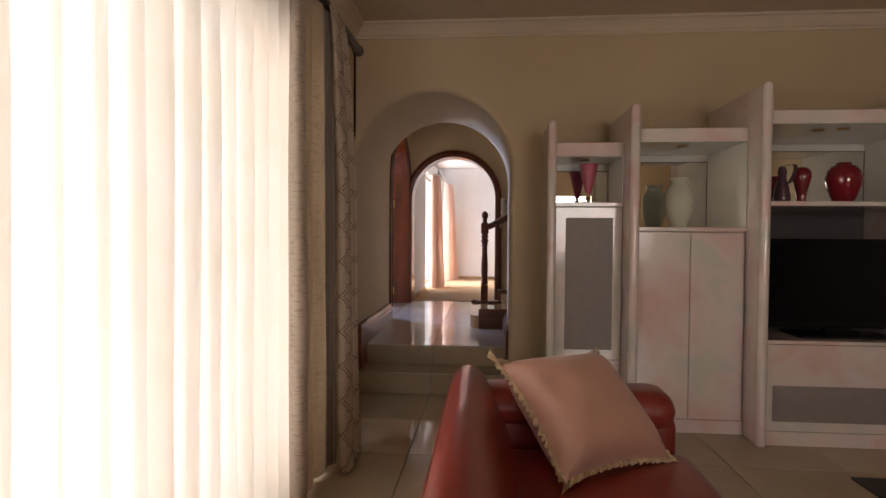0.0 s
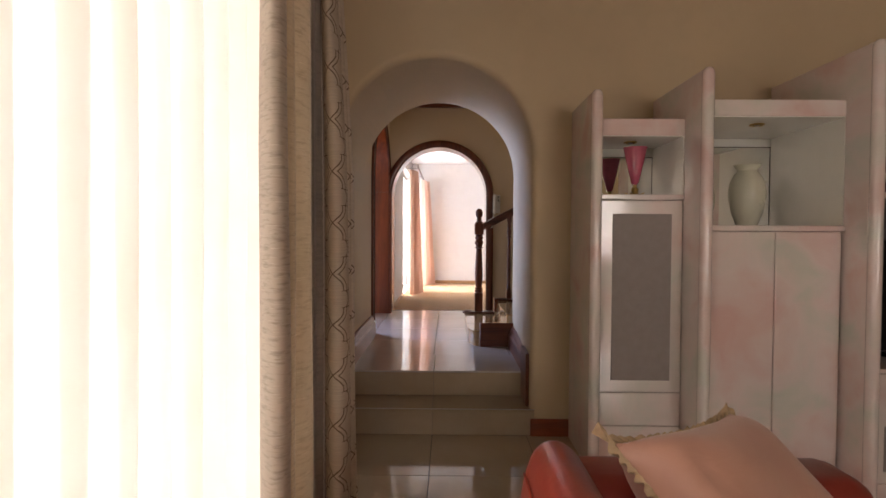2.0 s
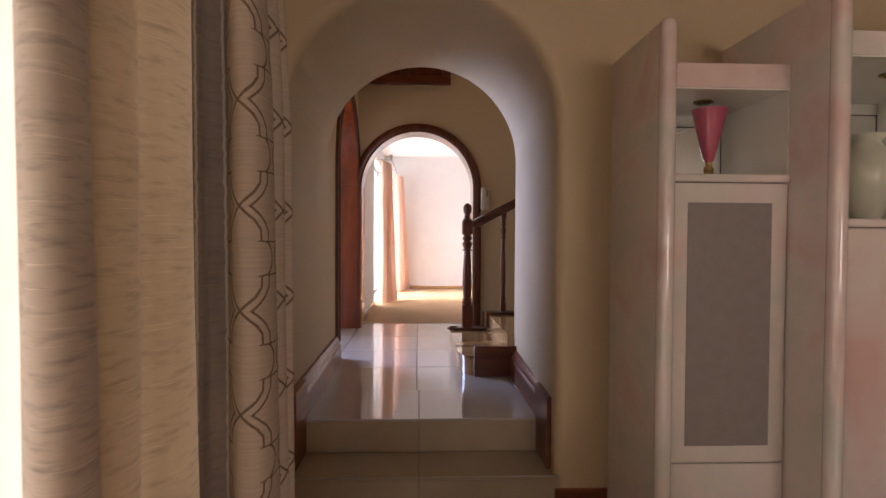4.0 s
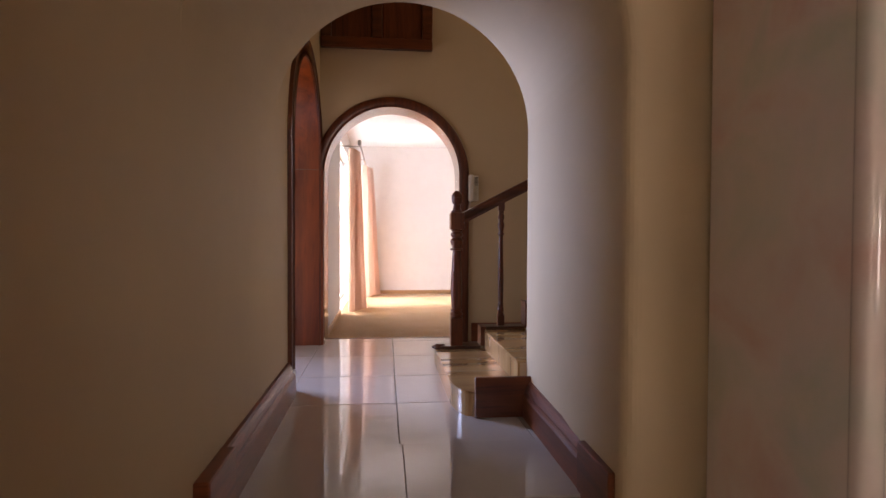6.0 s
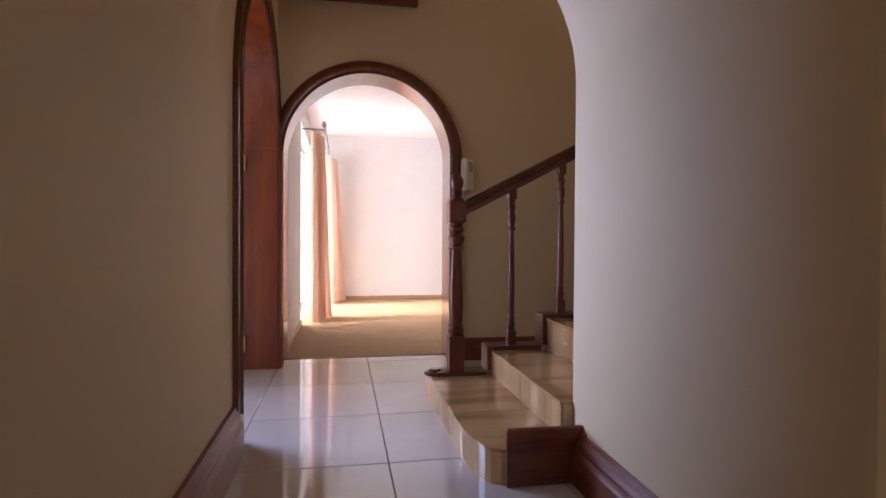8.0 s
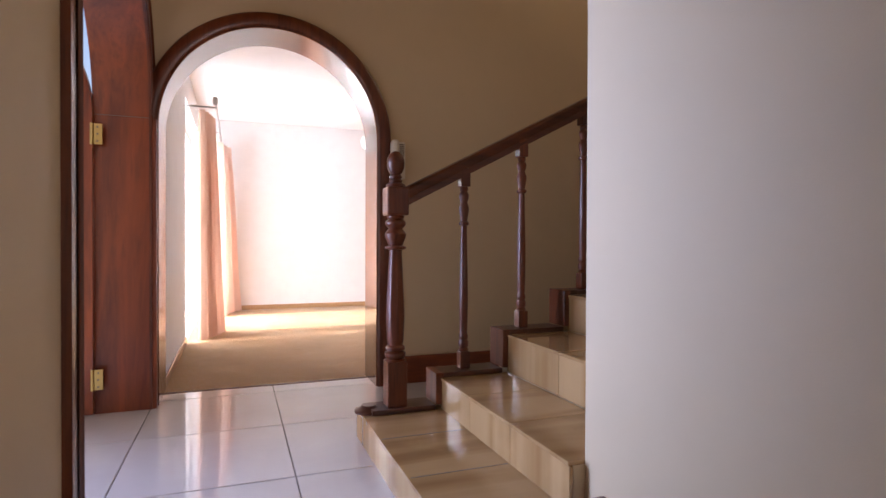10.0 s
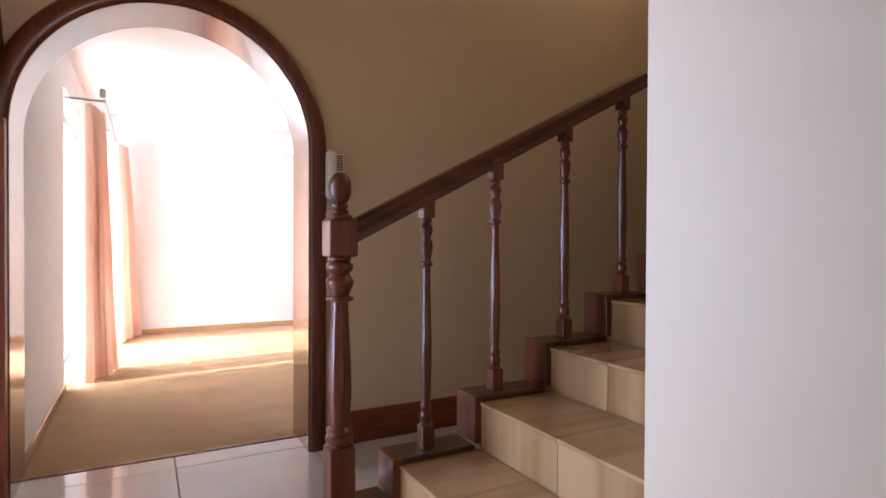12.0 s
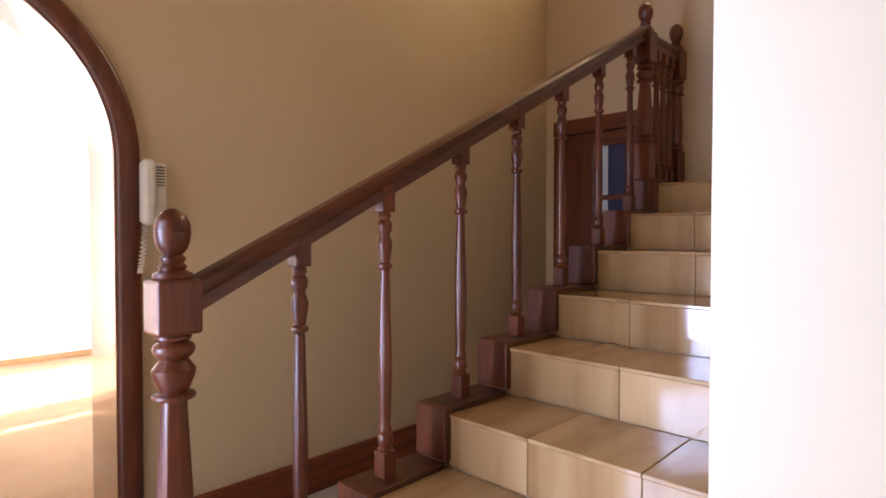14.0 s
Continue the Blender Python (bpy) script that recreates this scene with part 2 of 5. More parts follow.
TILE_LOW = tile_mat("beige_glazed_tile", (0.46, 0.38, 0.28), (0.40, 0.32, 0.23), 0.06, 2.0)
TILE_STAIR = streaked_tile("tan_stair_tile", (0.45, 0.28, 0.130), (0.29, 0.155, 0.060), 0.07)
CAPWOOD = wood("dark_cap_wood", (0.030, 0.008, 0.003), (0.095, 0.024, 0.008), (0.07, 0.07, 1))
GROUT = plain("dark_grout", (0.16, 0.14, 0.12), 0.9)
CONCRETE = plain("screed", (0.30, 0.27, 0.23), 0.9)
CARPET = plain("tan_carpet_backing", (0.42, 0.27, 0.13), 0.95, vary=0.25, scale=3, bump=0.3)
BRASS = plain("brass", (0.50, 0.35, 0.13), 0.32, 1.0)
STEEL = plain("brushed_metal", (0.55, 0.53, 0.50), 0.3, 1.0)
PAVING = plain("pale_paving", (0.45, 0.42, 0.38), 0.9, scale=4)


# ---- building helpers ----
def mesh_of(name, bm, smooth=False):
    bmesh.ops.recalc_face_normals(bm, faces=bm.faces)
    me = bpy.data.meshes.new(name)
    bm.to_mesh(me)
    bm.free()
    if smooth:
        me.polygons.foreach_set("use_smooth", [True] * len(me.polygons))
        me.set_sharp_from_angle(angle=radians(38))
    return me


LIVING_Y = 0.168      # the living room's own origin lies this far ahead of the hall's
ORIGIN = [0.0]        # origin in use, along y


def part(name, bm, material, parent=None, label="", smooth=False):
    if ORIGIN[0]:
        bmesh.ops.translate(bm, vec=(0, ORIGIN[0], 0), verts=bm.verts)
    me = mesh_of(name, bm, smooth)
    me.materials.append(material)
    ob = new(name, me)
    if parent is not None:
        ob.parent = parent
        ob.matrix_parent_inverse = parent.matrix_basis.inverted()
    if label:
        ob["label"] = label
    return ob


def thing(name, at, label, category, group="", kind=""):
    ob = new(name)
    ob.empty_display_size = 0.1
    ob.matrix_basis = Matrix.Translation((at[0], at[1] + ORIGIN[0], at[2]))
    return tagged(ob, label, category, group, kind)


def structure(name, bm, material, label, category, smooth=False):
    return tagged(part(name, bm, material, smooth=smooth), label, category, kind="structure")


def box(bm, x0, x1, y0, y1, z0, z1, bevel=0.0, segs=2, m=None):
    vs = [bm.verts.new((x, y, z)) for z in (z0, z1) for y in (y0, y1) for x in (x0, x1)]
    fs = [bm.faces.new([vs[i] for i in f]) for f in ((0, 2, 3, 1), (4, 5, 7, 6), (0, 1, 5, 4), (2, 6, 7, 3), (0, 4, 6, 2), (1, 3, 7, 5))]
    if bevel:
        es = list({e for f in fs for e in f.edges})
        out = bmesh.ops.bevel(bm, geom=es, offset=bevel, segments=segs, profile=0.5, affect="EDGES")
        vs = list({v for f in out["faces"] for v in f.verts} | {v for v in vs if v.is_valid})
    if m is not None:
        bmesh.ops.transform(bm, matrix=m, verts=vs)
    return bm


def boxed(*a, **k):
    return box(bmesh.new(), *a, **k)


def lathe(profile, at=(0, 0, 0), segs=24, bm=None, flutes=None):
    """Revolve (radius, height) pairs round the upright through at; flutes: (from height, to height, count, depth) of hollows along it."""
    bm = bm or bmesh.new()
    rings = []
    for r0, z in profile:
        rings.append([])
        for i in range(segs):
            r = max(r0, 1e-4)
            if flutes and flutes[0] <= z <= flutes[1]:
                r *= 1 - flutes[3] * abs(math.sin(flutes[2] * math.pi * i / segs)) ** 0.7
            rings[-1].append(bm.verts.new((at[0] + r * math.cos(2 * math.pi * i / segs), at[1] + r * math.sin(2 * math.pi * i / segs), at[2] + z)))
    for a, b in zip(rings, rings[1:]):
        for i in range(segs):
            j = (i + 1) % segs
            bm.faces.new((a[i], a[j], b[j], b[i]))
    bm.faces.new(rings[0][::-1])
    bm.faces.new(rings[-1])
    return bm


def sweep(path, section, bm=None, closed=False):
    """A section of (across, up) pairs along a path of points; across is sideways of the way in plan."""
    bm = bm or bmesh.new()
    rings = []
    n = len(path)
    for i, p in enumerate(path):
        a, b = Vector(path[max(i - 1, 0)]), Vector(path[min(i + 1, n - 1)])
        way = (b - a).normalized()
        side = way.cross(Vector((0, 0, 1)))
        side = side.normalized() if side.length > 1e-5 else Vector((1, 0, 0))
        up = side.cross(way).normalized()
        rings.append([bm.verts.new(Vector(p) + side * s + up * u) for s, u in section])
    k = len(section)
    for a, b in zip(rings, rings[1:]):
        for i in range(k):
            j = (i + 1) % k
            bm.faces.new((a[i], a[j], b[j], b[i]))
    bm.faces.new(rings[0][::-1])
    bm.faces.new(rings[-1])
    return bm


def arch_points(c, r, spring, n=40):
    return [(c - r * math.cos(math.pi * i / n), spring + r * math.sin(math.pi * i / n)) for i in range(n + 1)]


def arch_wall(a0, a1, z0, z1, c, r, spring, d0, d1, along="x", n=40):
    """A wall from a0 to a1, from d0 to d1 thick, with an arched opening down to z0."""
    bm = bmesh.new()
    put = (lambda a, d, z: bm.verts.new((a, d, z))) if along == "x" else (lambda a, d, z: bm.verts.new((d, a, z)))
    pts = arch_points(c, r, spring, n)
    line = [(c - r, z0)] + pts + [(c + r, z0)]
    sides = []
    for d in (d0, d1):
        lo = [put(a, d, z) for a, z in line]
        hi = [put(a, d, z1) for a, _ in pts]
        l0, l1 = put(a0, d, z0), put(a0, d, z1)
        r0, r1 = put(a1, d, z0), put(a1, d, z1)
        if a0 < c - r - 1e-4:
            bm.faces.new((l0, lo[0], lo[1], hi[0], l1))
        if a1 > c + r + 1e-4:
            bm.faces.new((lo[-1], r0, r1, hi[-1], lo[-2]))
        for i in range(n):
            bm.faces.new((lo[i + 1], lo[i + 2], hi[i + 1], hi[i]))
        sides.append((lo, hi, l0, l1, r0, r1))
    (la, ha, al0, al1, ar0, ar1), (lb, hb, bl0, bl1, br0, br1) = sides
    for i in range(len(la) - 1):
        bm.faces.new((la[i], lb[i], lb[i + 1], la[i + 1]))
    bm.faces.new((al0, al1, bl1, bl0))
    bm.faces.new((ar0, br0, br1, ar1))
    tops_a, tops_b = [al1] + ha + [ar1], [bl1] + hb + [br1]
    for i in range(len(tops_a) - 1):
        bm.faces.new((tops_a[i], tops_a[i + 1], tops_b[i + 1], tops_b[i]))
    bmesh.ops.remove_doubles(bm, verts=bm.verts, dist=1e-5)
    return bm


def arch_band(c, spring, z0, rin, rout, d0, d1, along="x", n=44, round_edge=0.0):
    """A flat band that follows an arch and its two uprights (casing or lining)."""
    bm = bmesh.new()
    put = (lambda a, d, z: bm.verts.new((a, d, z))) if along == "x" else (lambda a, d, z: bm.verts.new((d, a, z)))
    e = round_edge
    sec = [(rin, d1), (rin, d0 + e), (rin + e * 0.4, d0 + e * 0.35), (rin + e, d0), (rout - e, d0), (rout - e * 0.4, d0 + e * 0.35), (rout, d0 + e), (rout, d1)] if e else [(rin, d1), (rin, d0), (rout, d0), (rout, d1)]
    rings = [[put(c - r, d, z0) for r, d in sec]]
    for i in range(n + 1):
        t = math.pi * i / n
        rings.append([put(c - r * math.cos(t), d, spring + r * math.sin(t)) for r, d in sec])
    rings.append([put(c + r, d, z0) for r, d in sec])
    k = len(sec)
    for a, b in zip(rings, rings[1:]):
        for i in range(k):
            j = (i + 1) % k
            bm.faces.new((a[i], a[j], b[j], b[i]))
    bm.faces.new(rings[0])
    bm.faces.new(rings[-1][::-1])
    return bm


def wall_with_hole(y0, y1, z0, z1, h0, h1, hz0, hz1, x0, x1):
    """A wall across x, from y0 to y1, with one rectangular opening: one closed mesh."""
    bm = bmesh.new()
    ys, zs = (y0, h0, h1, y1), (z0, hz0, hz1, z1)
    g = [[[bm.verts.new((x, y, z)) for z in zs] for y in ys] for x in (x0, x1)]
    for s in g:
        for i in range(3):
            for j in range(3):
                if (i, j) != (1, 1):
                    bm.faces.new((s[i][j], s[i + 1][j], s[i + 1][j + 1], s[i][j + 1]))
    ring = [(i, 0) for i in range(3)] + [(3, j) for j in range(3)] + [(i, 3) for i in (3, 2, 1)] + [(0, j) for j in (3, 2, 1)]
    for loop in (ring, [(1, 1), (2, 1), (2, 2), (1, 2)]):
        for (a, b), (c, d) in zip(loop, loop[1:] + loop[:1]):
            bm.faces.new((g[0][a][b], g[0][c][d], g[1][c][d], g[1][a][b]))
    return bm


def tiles(parent, name, x0, y0, nx, ny, size, z, material, gap=0.004, thick=0.012):
    """Square floor tiles, each an object of its own on one shared mesh."""
    h = size / 2 - gap / 2
    me = mesh_of(name, boxed(-h, h, -h, h, -thick, 0, 0.002, 1))
    me.materials.append(material)
    for i in range(nx):
        for j in range(ny):
            ob = new(name, me)
            ob.location = (x0 + (i + 0.5) * size, y0 + (j + 0.5) * size, z + random.uniform(-0.0004, 0.0004))
            ob.parent = parent


# ---- levels and lines of the plan ----
LEFT = -1.10          # inner face of the long outer wall
FRONT = 4.50          # living room side of the tunnel wall
REAR = 5.95           # hall side of the tunnel wall
JAMB = 0.205          # tunnel wall
FAR = 7.93            # hall face of the bedroom wall
UP = 0.345            # hall floor
END = 2.85            # end wall of the hall
MID = -0.465          # middle tile joint

# ---- ground outside ----
structure("ground", boxed(-300, 300, -300, 300, -0.30, -0.25), PAVING, "pale paved ground round the house", "ground")

# Unseen slab, added to keep direct sun off the living window and front door.
structure("sun_block_slab", boxed(-4.7, LEFT - 0.25, -5.0, 8.2, 3.3, 3.45), CEILING_WHITE, "unseen slab added to keep sun off the outer wall", "roof")

# ---- living room shell ----
ORIGIN[0] = LIVING_Y
structure("wall_left_living", wall_with_hole(-4.2, FRONT, -0.2, 3.2, -1.2, 2.93, 0.05, 2.3, LEFT - 0.25, LEFT), WALL, "cream painted outer wall with a wide window", "wall")
bm = arch_wall(LEFT - 0.25, 6.0, -0.2, 5.3, (LEFT + JAMB) / 2, (JAMB - LEFT) / 2, 1.815, FRONT, REAR - LIVING_Y)
for v in bm.verts:
    # the passage is a little narrower on the living room side
    if abs(v.co.y - FRONT) < 1e-4 and LEFT - 0.01 < v.co.x < JAMB + 0.01:
        v.co.x = LEFT + (v.co.x - LEFT) * 0.977
# the plaster edge towards the living room is rounded off
bm.normal_update()
rim = [e for e in bm.edges if all(abs(v.co.y - FRONT) < 1e-4 and 0.1 < v.co.z + 0.35 and v.co.z < 3 for v in e.verts) and len(e.link_faces) == 2
       and sorted(abs(f.normal.y) > 0.5 for f in e.link_faces) == [False, True] and max(v.co.x for v in e.verts) > LEFT + 0.02]
bmesh.ops.bevel(bm, geom=rim, offset=0.05, segments=6, profile=0.5, affect="EDGES")
structure("wall_arch_living", bm, WALL, "thick cream painted wall with a deep arched passage", "wall")
structure("wall_right_living", boxed(6.0, 6.25, -4.2, REAR, -0.2, 3.2), WALL, "cream painted side wall", "wall")
bm = wall_with_hole(LEFT - 0.25, 6.25, -0.2, 3.2, 1.2, 3.2, 0.9, 2.2, -0.125, 0.125)
bmesh.ops.transform(bm, matrix=pose(0, -4.325, 0, 0, 0, -90), verts=bm.verts)
structure("wall_back_living", bm, WALL, "cream painted back wall", "wall")
structure("ceiling_living", boxed(LEFT - 0.25, 6.25, -4.45, FRONT, 3.0, 3.15), CEILING, "matt cream ceiling", "ceiling")

COVE = [(0, 0), (0.018, 0.0), (0.022, 0.018), (0.034, 0.022), (0.05, 0.05), (0.078, 0.078), (0.086, 0.09), (0.105, 0.092), (0.11, 0.11), (0, 0.11)]


def cornice(name, a, b, inward):
    bm = bmesh.new()
    ends = []
    for p in (a, b):
        ends.append([bm.verts.new((p[0] + inward[0] * s, p[1] + inward[1] * s, 2.889 + u)) for s, u in COVE])
    k = len(COVE)
    for i in range(k):
        j = (i + 1) % k
        bm.faces.new((ends[0][i], ends[0][j], ends[1][j], ends[1][i]))
    bm.faces.new(ends[0])
    bm.faces.new(ends[1][::-1])
    return structure(name, bm, CORNICE, "moulded plaster cornice below the ceiling", "cornice")


cornice("trim_cornice_front", (LEFT, FRONT), (6.0, FRONT), (0, -1))
cornice("trim_cornice_left", (LEFT, -4.2), (LEFT, FRONT), (1, 0))


def skirting(name, x0, x1, y0, y1, z0, z1, material=SKIRTWOOD, label="dark varnished wooden skirting board"):
    return structure(name, boxed(x0, x1, y0, y1, z0, z1, 0.006), material, label, "skirting")


skirting("baseboard_front", JAMB - 0.028, 6.0, FRONT - 0.02, FRONT, 0.0, 0.115)
skirting("baseboard_left", LEFT, LEFT + 0.02, 3.05, FRONT - 0.02, 0.0, 0.115)

floor_living = structure("floor_living", boxed(LEFT - 0.25, 6.25, -4.45, FRONT + 0.02, -0.2, -0.006), GROUT, "beige glazed tile floor with dark joints", "floor")

# ---- passage and hall shell ----
ORIGIN[0] = 0.0
structure("floor_hall", boxed(LEFT - 1.5, END + 0.2, 5.02, 8.16, 0.0, UP - 0.006), GROUT, "polished white porcelain tile floor", "floor")
structure("wall_left_hall", arch_wall(REAR, FAR + 0.25, -0.2, 5.3, 7.155, 0.735, 1.83, LEFT - 0.25, LEFT, "y"), WALL, "cream painted outer wall with an arched doorway", "wall")
structure("wall_arch_hall", arch_wall(LEFT, END + 0.2, 0.0, 5.3, -0.48, 0.608, 1.807, FAR, FAR + 0.26), WALL, "cream painted wall with a wood-lined arch", "wall")
# the high opening is out of view, cut for the stairwell fill lamp
structure("wall_end_hall", wall_with_hole(REAR, FAR, 0.0, 5.3, 6.35, 7.55, 3.7, 4.7, END, END + 0.2), WALL, "cream painted end wall of the stairwell", "wall")
structure("ceiling_hall", boxed(LEFT - 0.25, END + 0.2, FRONT, FAR + 0.26, 5.2, 5.35), CEILING, "ceiling over the stairwell", "ceiling")


def moulded_skirting(name, x, side, y0, y1, z, h):
    """Thick wooden skirting along y with a stepped and rounded top."""
    bm = bmesh.new()
    prof = [(0, 0), (0.046, 0), (0.046, 0.60 * h), (0.041, 0.66 * h), (0.034, 0.70 * h), (0.034, 0.76 * h), (0.029, 0.84 * h), (0.018, 0.92 * h), (0.015, h), (0, h)]
    a, b = ([bm.verts.new((x + side * s, y, z + u)) for s, u in prof] for y in (y0, y1))
    for i in range(len(prof)):
        j = (i + 1) % len(prof)
        bm.faces.new((a[i], a[j], b[j], b[i]))
    bm.faces.new(a)
    bm.faces.new(b[::-1])
    return structure(name, bm, SKIRTWOOD, "thick moulded dark wooden skirting board", "skirting")


# skirtings that follow the two steps and the passage
moulded_skirting("baseboard_passage_right", JAMB, -1, 5.01, 5.843, UP, 0.18)
moulded_skirting("baseboard_passage_left", LEFT, 1, 5.01, 6.33, UP, 0.195)
ORIGIN[0] = LIVING_Y
skirting("baseboard_step_right", JAMB - 0.05, JAMB - 0.005, FRONT + 0.07, 4.86, 0.172, UP + 0.18)
skirting("baseboard_step_left", LEFT, LEFT + 0.05, FRONT + 0.07, 4.86, 0.174, UP + 0.20)
ORIGIN[0] = 0.0
skirting("baseboard_hall_far", 0.215, END, FAR - 0.02, FAR, UP, UP + 0.165)

# ---- the two low steps ----
ORIGIN[0] = LIVING_Y
steps = thing("entrance_steps", (MID, 4.5, 0), "two low beige tiled steps up to the hall", "steps", kind="structure")
part("core", boxed(LEFT, JAMB, FRONT + 0.012, 4.87, 0.0, 0.158), CONCRETE, steps)
part("core", boxed(LEFT, JAMB, 4.83, 4.90, 0.0, UP - 0.013), CONCRETE, steps)
for x0, x1 in ((LEFT, MID), (MID, JAMB)):
    for y0, y1, z0, z1 in ((FRONT, FRONT + 0.012, 0.0, 0.156), (FRONT - 0.004, 4.818, 0.158, 0.170), (4.82, 4.832, 0.170, UP - 0.014), (4.816, 5.367, UP - 0.012, UP)):
        part("tile", boxed(x0 + 0.0015, x1 - 0.0015, y0, y1, z0, z1, 0.002, 1), TILE_LOW if z1 < UP else TILE_WHITE, steps)
    part("nosing", boxed(x0 + 0.0015, x1 - 0.0015, FRONT - 0.007, FRONT + 0.004, 0.1705, 0.1735, 0.001, 1), STEEL, steps)

# ---- bedroom beyond the arch ----
ORIGIN[0] = 0.0
BED_Y = 12.12
structure("floor_bedroom", boxed(LEFT - 0.25, 4.2, 8.165, BED_Y + 0.2, 0.0, UP - 0.012), CONCRETE, "floor under the bedroom carpet", "floor")
structure("wall_left_bedroom", wall_with_hole(FAR + 0.26, BED_Y, 0.0, 3.0, 9.80, 11.85, UP + 0.002, 2.42, LEFT - 0.25, LEFT + 0.02), WALL_WHITE, "white painted outer wall with a tall window", "wall")
structure("wall_far_bedroom", boxed(LEFT - 0.25, 4.2, BED_Y, BED_Y + 0.2, 0.0, 3.0), WALL_WHITE, "white painted far wall of the bedroom", "wall")
structure("wall_right_bedroom", boxed(4.0, 4.2, FAR + 0.26, BED_Y, 0.0, 3.0), WALL_WHITE, "white painted side wall of the bedroom", "wall")
structure("wall_front_bedroom", arch_wall(LEFT + 0.02, 4.0, 0.0, 3.0, -0.48, 0.608, 1.807, FAR + 0.262, FAR + 0.275), WALL_WHITE, "white painted bedroom side of the arch wall", "wall")
structure("ceiling_bedroom", boxed(LEFT - 0.25, 4.2, FAR + 0.26, BED_Y + 0.2, 2.72, 2.85), CEILING_WHITE, "white bedroom ceiling", "ceiling")
skirting("baseboard_bedroom_far", LEFT, 4.0, BED_Y - 0.014, BED_Y, UP, UP + 0.06, PALEWOOD, "thin oak skirting strip")
skirting("baseboard_bedroom_left", LEFT + 0.02, LEFT + 0.034, FAR + 0.28, 9.80, UP, UP + 0.06, PALEWOOD, "thin oak skirting strip")
skirting("trim_threshold", -1.06, 0.10, 8.140, 8.165, UP - 0.01, UP + 0.004, MAHOGANY_H, "thin wooden threshold strip")


def carpet():
    bm = bmesh.new()
    nx, ny = 110, 90
    x0, x1, y0, y1 = LEFT + 0.02, 4.0, 8.165, BED_Y
    vs = [[bm.verts.new((x0 + (x1 - x0) * i / nx, y0 + (y1 - y0) * j / ny, UP - 0.004 + 0.006 * noise.noise((i * 0.35, j * 0.35, 1)) + random.uniform(0, 0.003))) for j in range(ny + 1)] for i in range(nx + 1)]
    for i in range(nx):
        for j in range(ny):
            bm.faces.new((vs[i][j], vs[i + 1][j], vs[i + 1][j + 1], vs[i][j + 1]))
    m, nt, b = nodes_of("tan_carpet_pile", 0.97, spec=0.1)
    v = coords(nt)
    tuft = noise_of(nt, v, 170, 4, 0.7)
    patch = noise_of(nt, v, 2.6, 6, 0.65, 0.8)
    col = ramp_of(nt, patch, [(0.3, (0.52, 0.28, 0.10)), (0.5, (0.64, 0.36, 0.14)), (0.7, (0.72, 0.44, 0.20))])
    col = mixed(nt, col, (0.30, 0.17, 0.07), ramp_of(nt, tuft, [(0.4, (0.7, 0.7, 0.7)), (0.62, (0, 0, 0))]))
    nt.links.new(col, b.inputs["Base Color"])
    b.inputs["Sheen Weight"].default_value = 0.4
    bumped(nt, b, tuft, 0.9, 0.012)
    return tagged(part("carpet", bm, m, smooth=True), "tan cut-pile carpet with brushed patches covering the bedroom", "carpet", kind="structure")


carpet()


# ---- arch lining, casing and front door ----
arch_trim = thing("door_1", (-0.48, FAR, UP), "arched opening lined and cased in dark varnished wood", "arched doorway", kind="structure")
part("casing", arch_band(-0.48, 1.807, UP, 0.584, 0.668, FAR - 0.035, FAR + 0.002, round_edge=0.016), MAHOGANY, arch_trim, "dark moulded wooden casing", True)
part("lining", arch_band(-0.48, 1.807, UP, 0.580, 0.606, FAR - 0.02, FAR + 0.285), LININGWOOD, arch_trim, "glossy wooden lining", True)
part("casing", arch_band(-0.48, 1.807, UP, 0.586, 0.66, FAR + 0.274, FAR + 0.292), MAHOGANY, arch_trim, "wooden casing on the bedroom side", True)

front = thing("door_2", (LEFT, 7.185, UP), "arched front doorway with deep red wooden lining", "doorway", kind="structure")
part("lining", arch_band(7.155, 1.83, UP, 0.696, 0.734, LEFT + 0.014, LEFT - 0.245, "y"), REDWOOD, front, "deep red varnished lining boards", True)
part("casing", arch_band(7.155, 1.83, UP, 0.700, 0.822, LEFT + 0.014, LEFT - 0.001, "y", round_edge=0.010), MAHOGANY, front, "dark moulded casing", True)
part("edge_board", boxed(LEFT + 0.0145, LEFT + 0.036, 7.853, 7.899, UP, 1.83, 0.004), REDWOOD, front)
part("joint", boxed(LEFT - 0.24, LEFT + 0.012, 7.8495, 7.8515, 1.8285, 1.8315), GROUT, front)
part("arch_bead", arch_band(7.155, 1.83, UP, 0.690, 0.698, LEFT + 0.016, LEFT + 0.004, "y"), MAHOGANY, front)
structure("trim_plinth", boxed(LEFT + 0.0145, LEFT + 0.032, 6.335, 6.43, UP, UP + 0.135, 0.006), WALL_WHITE, "small white plinth block below the casing", "plinth")


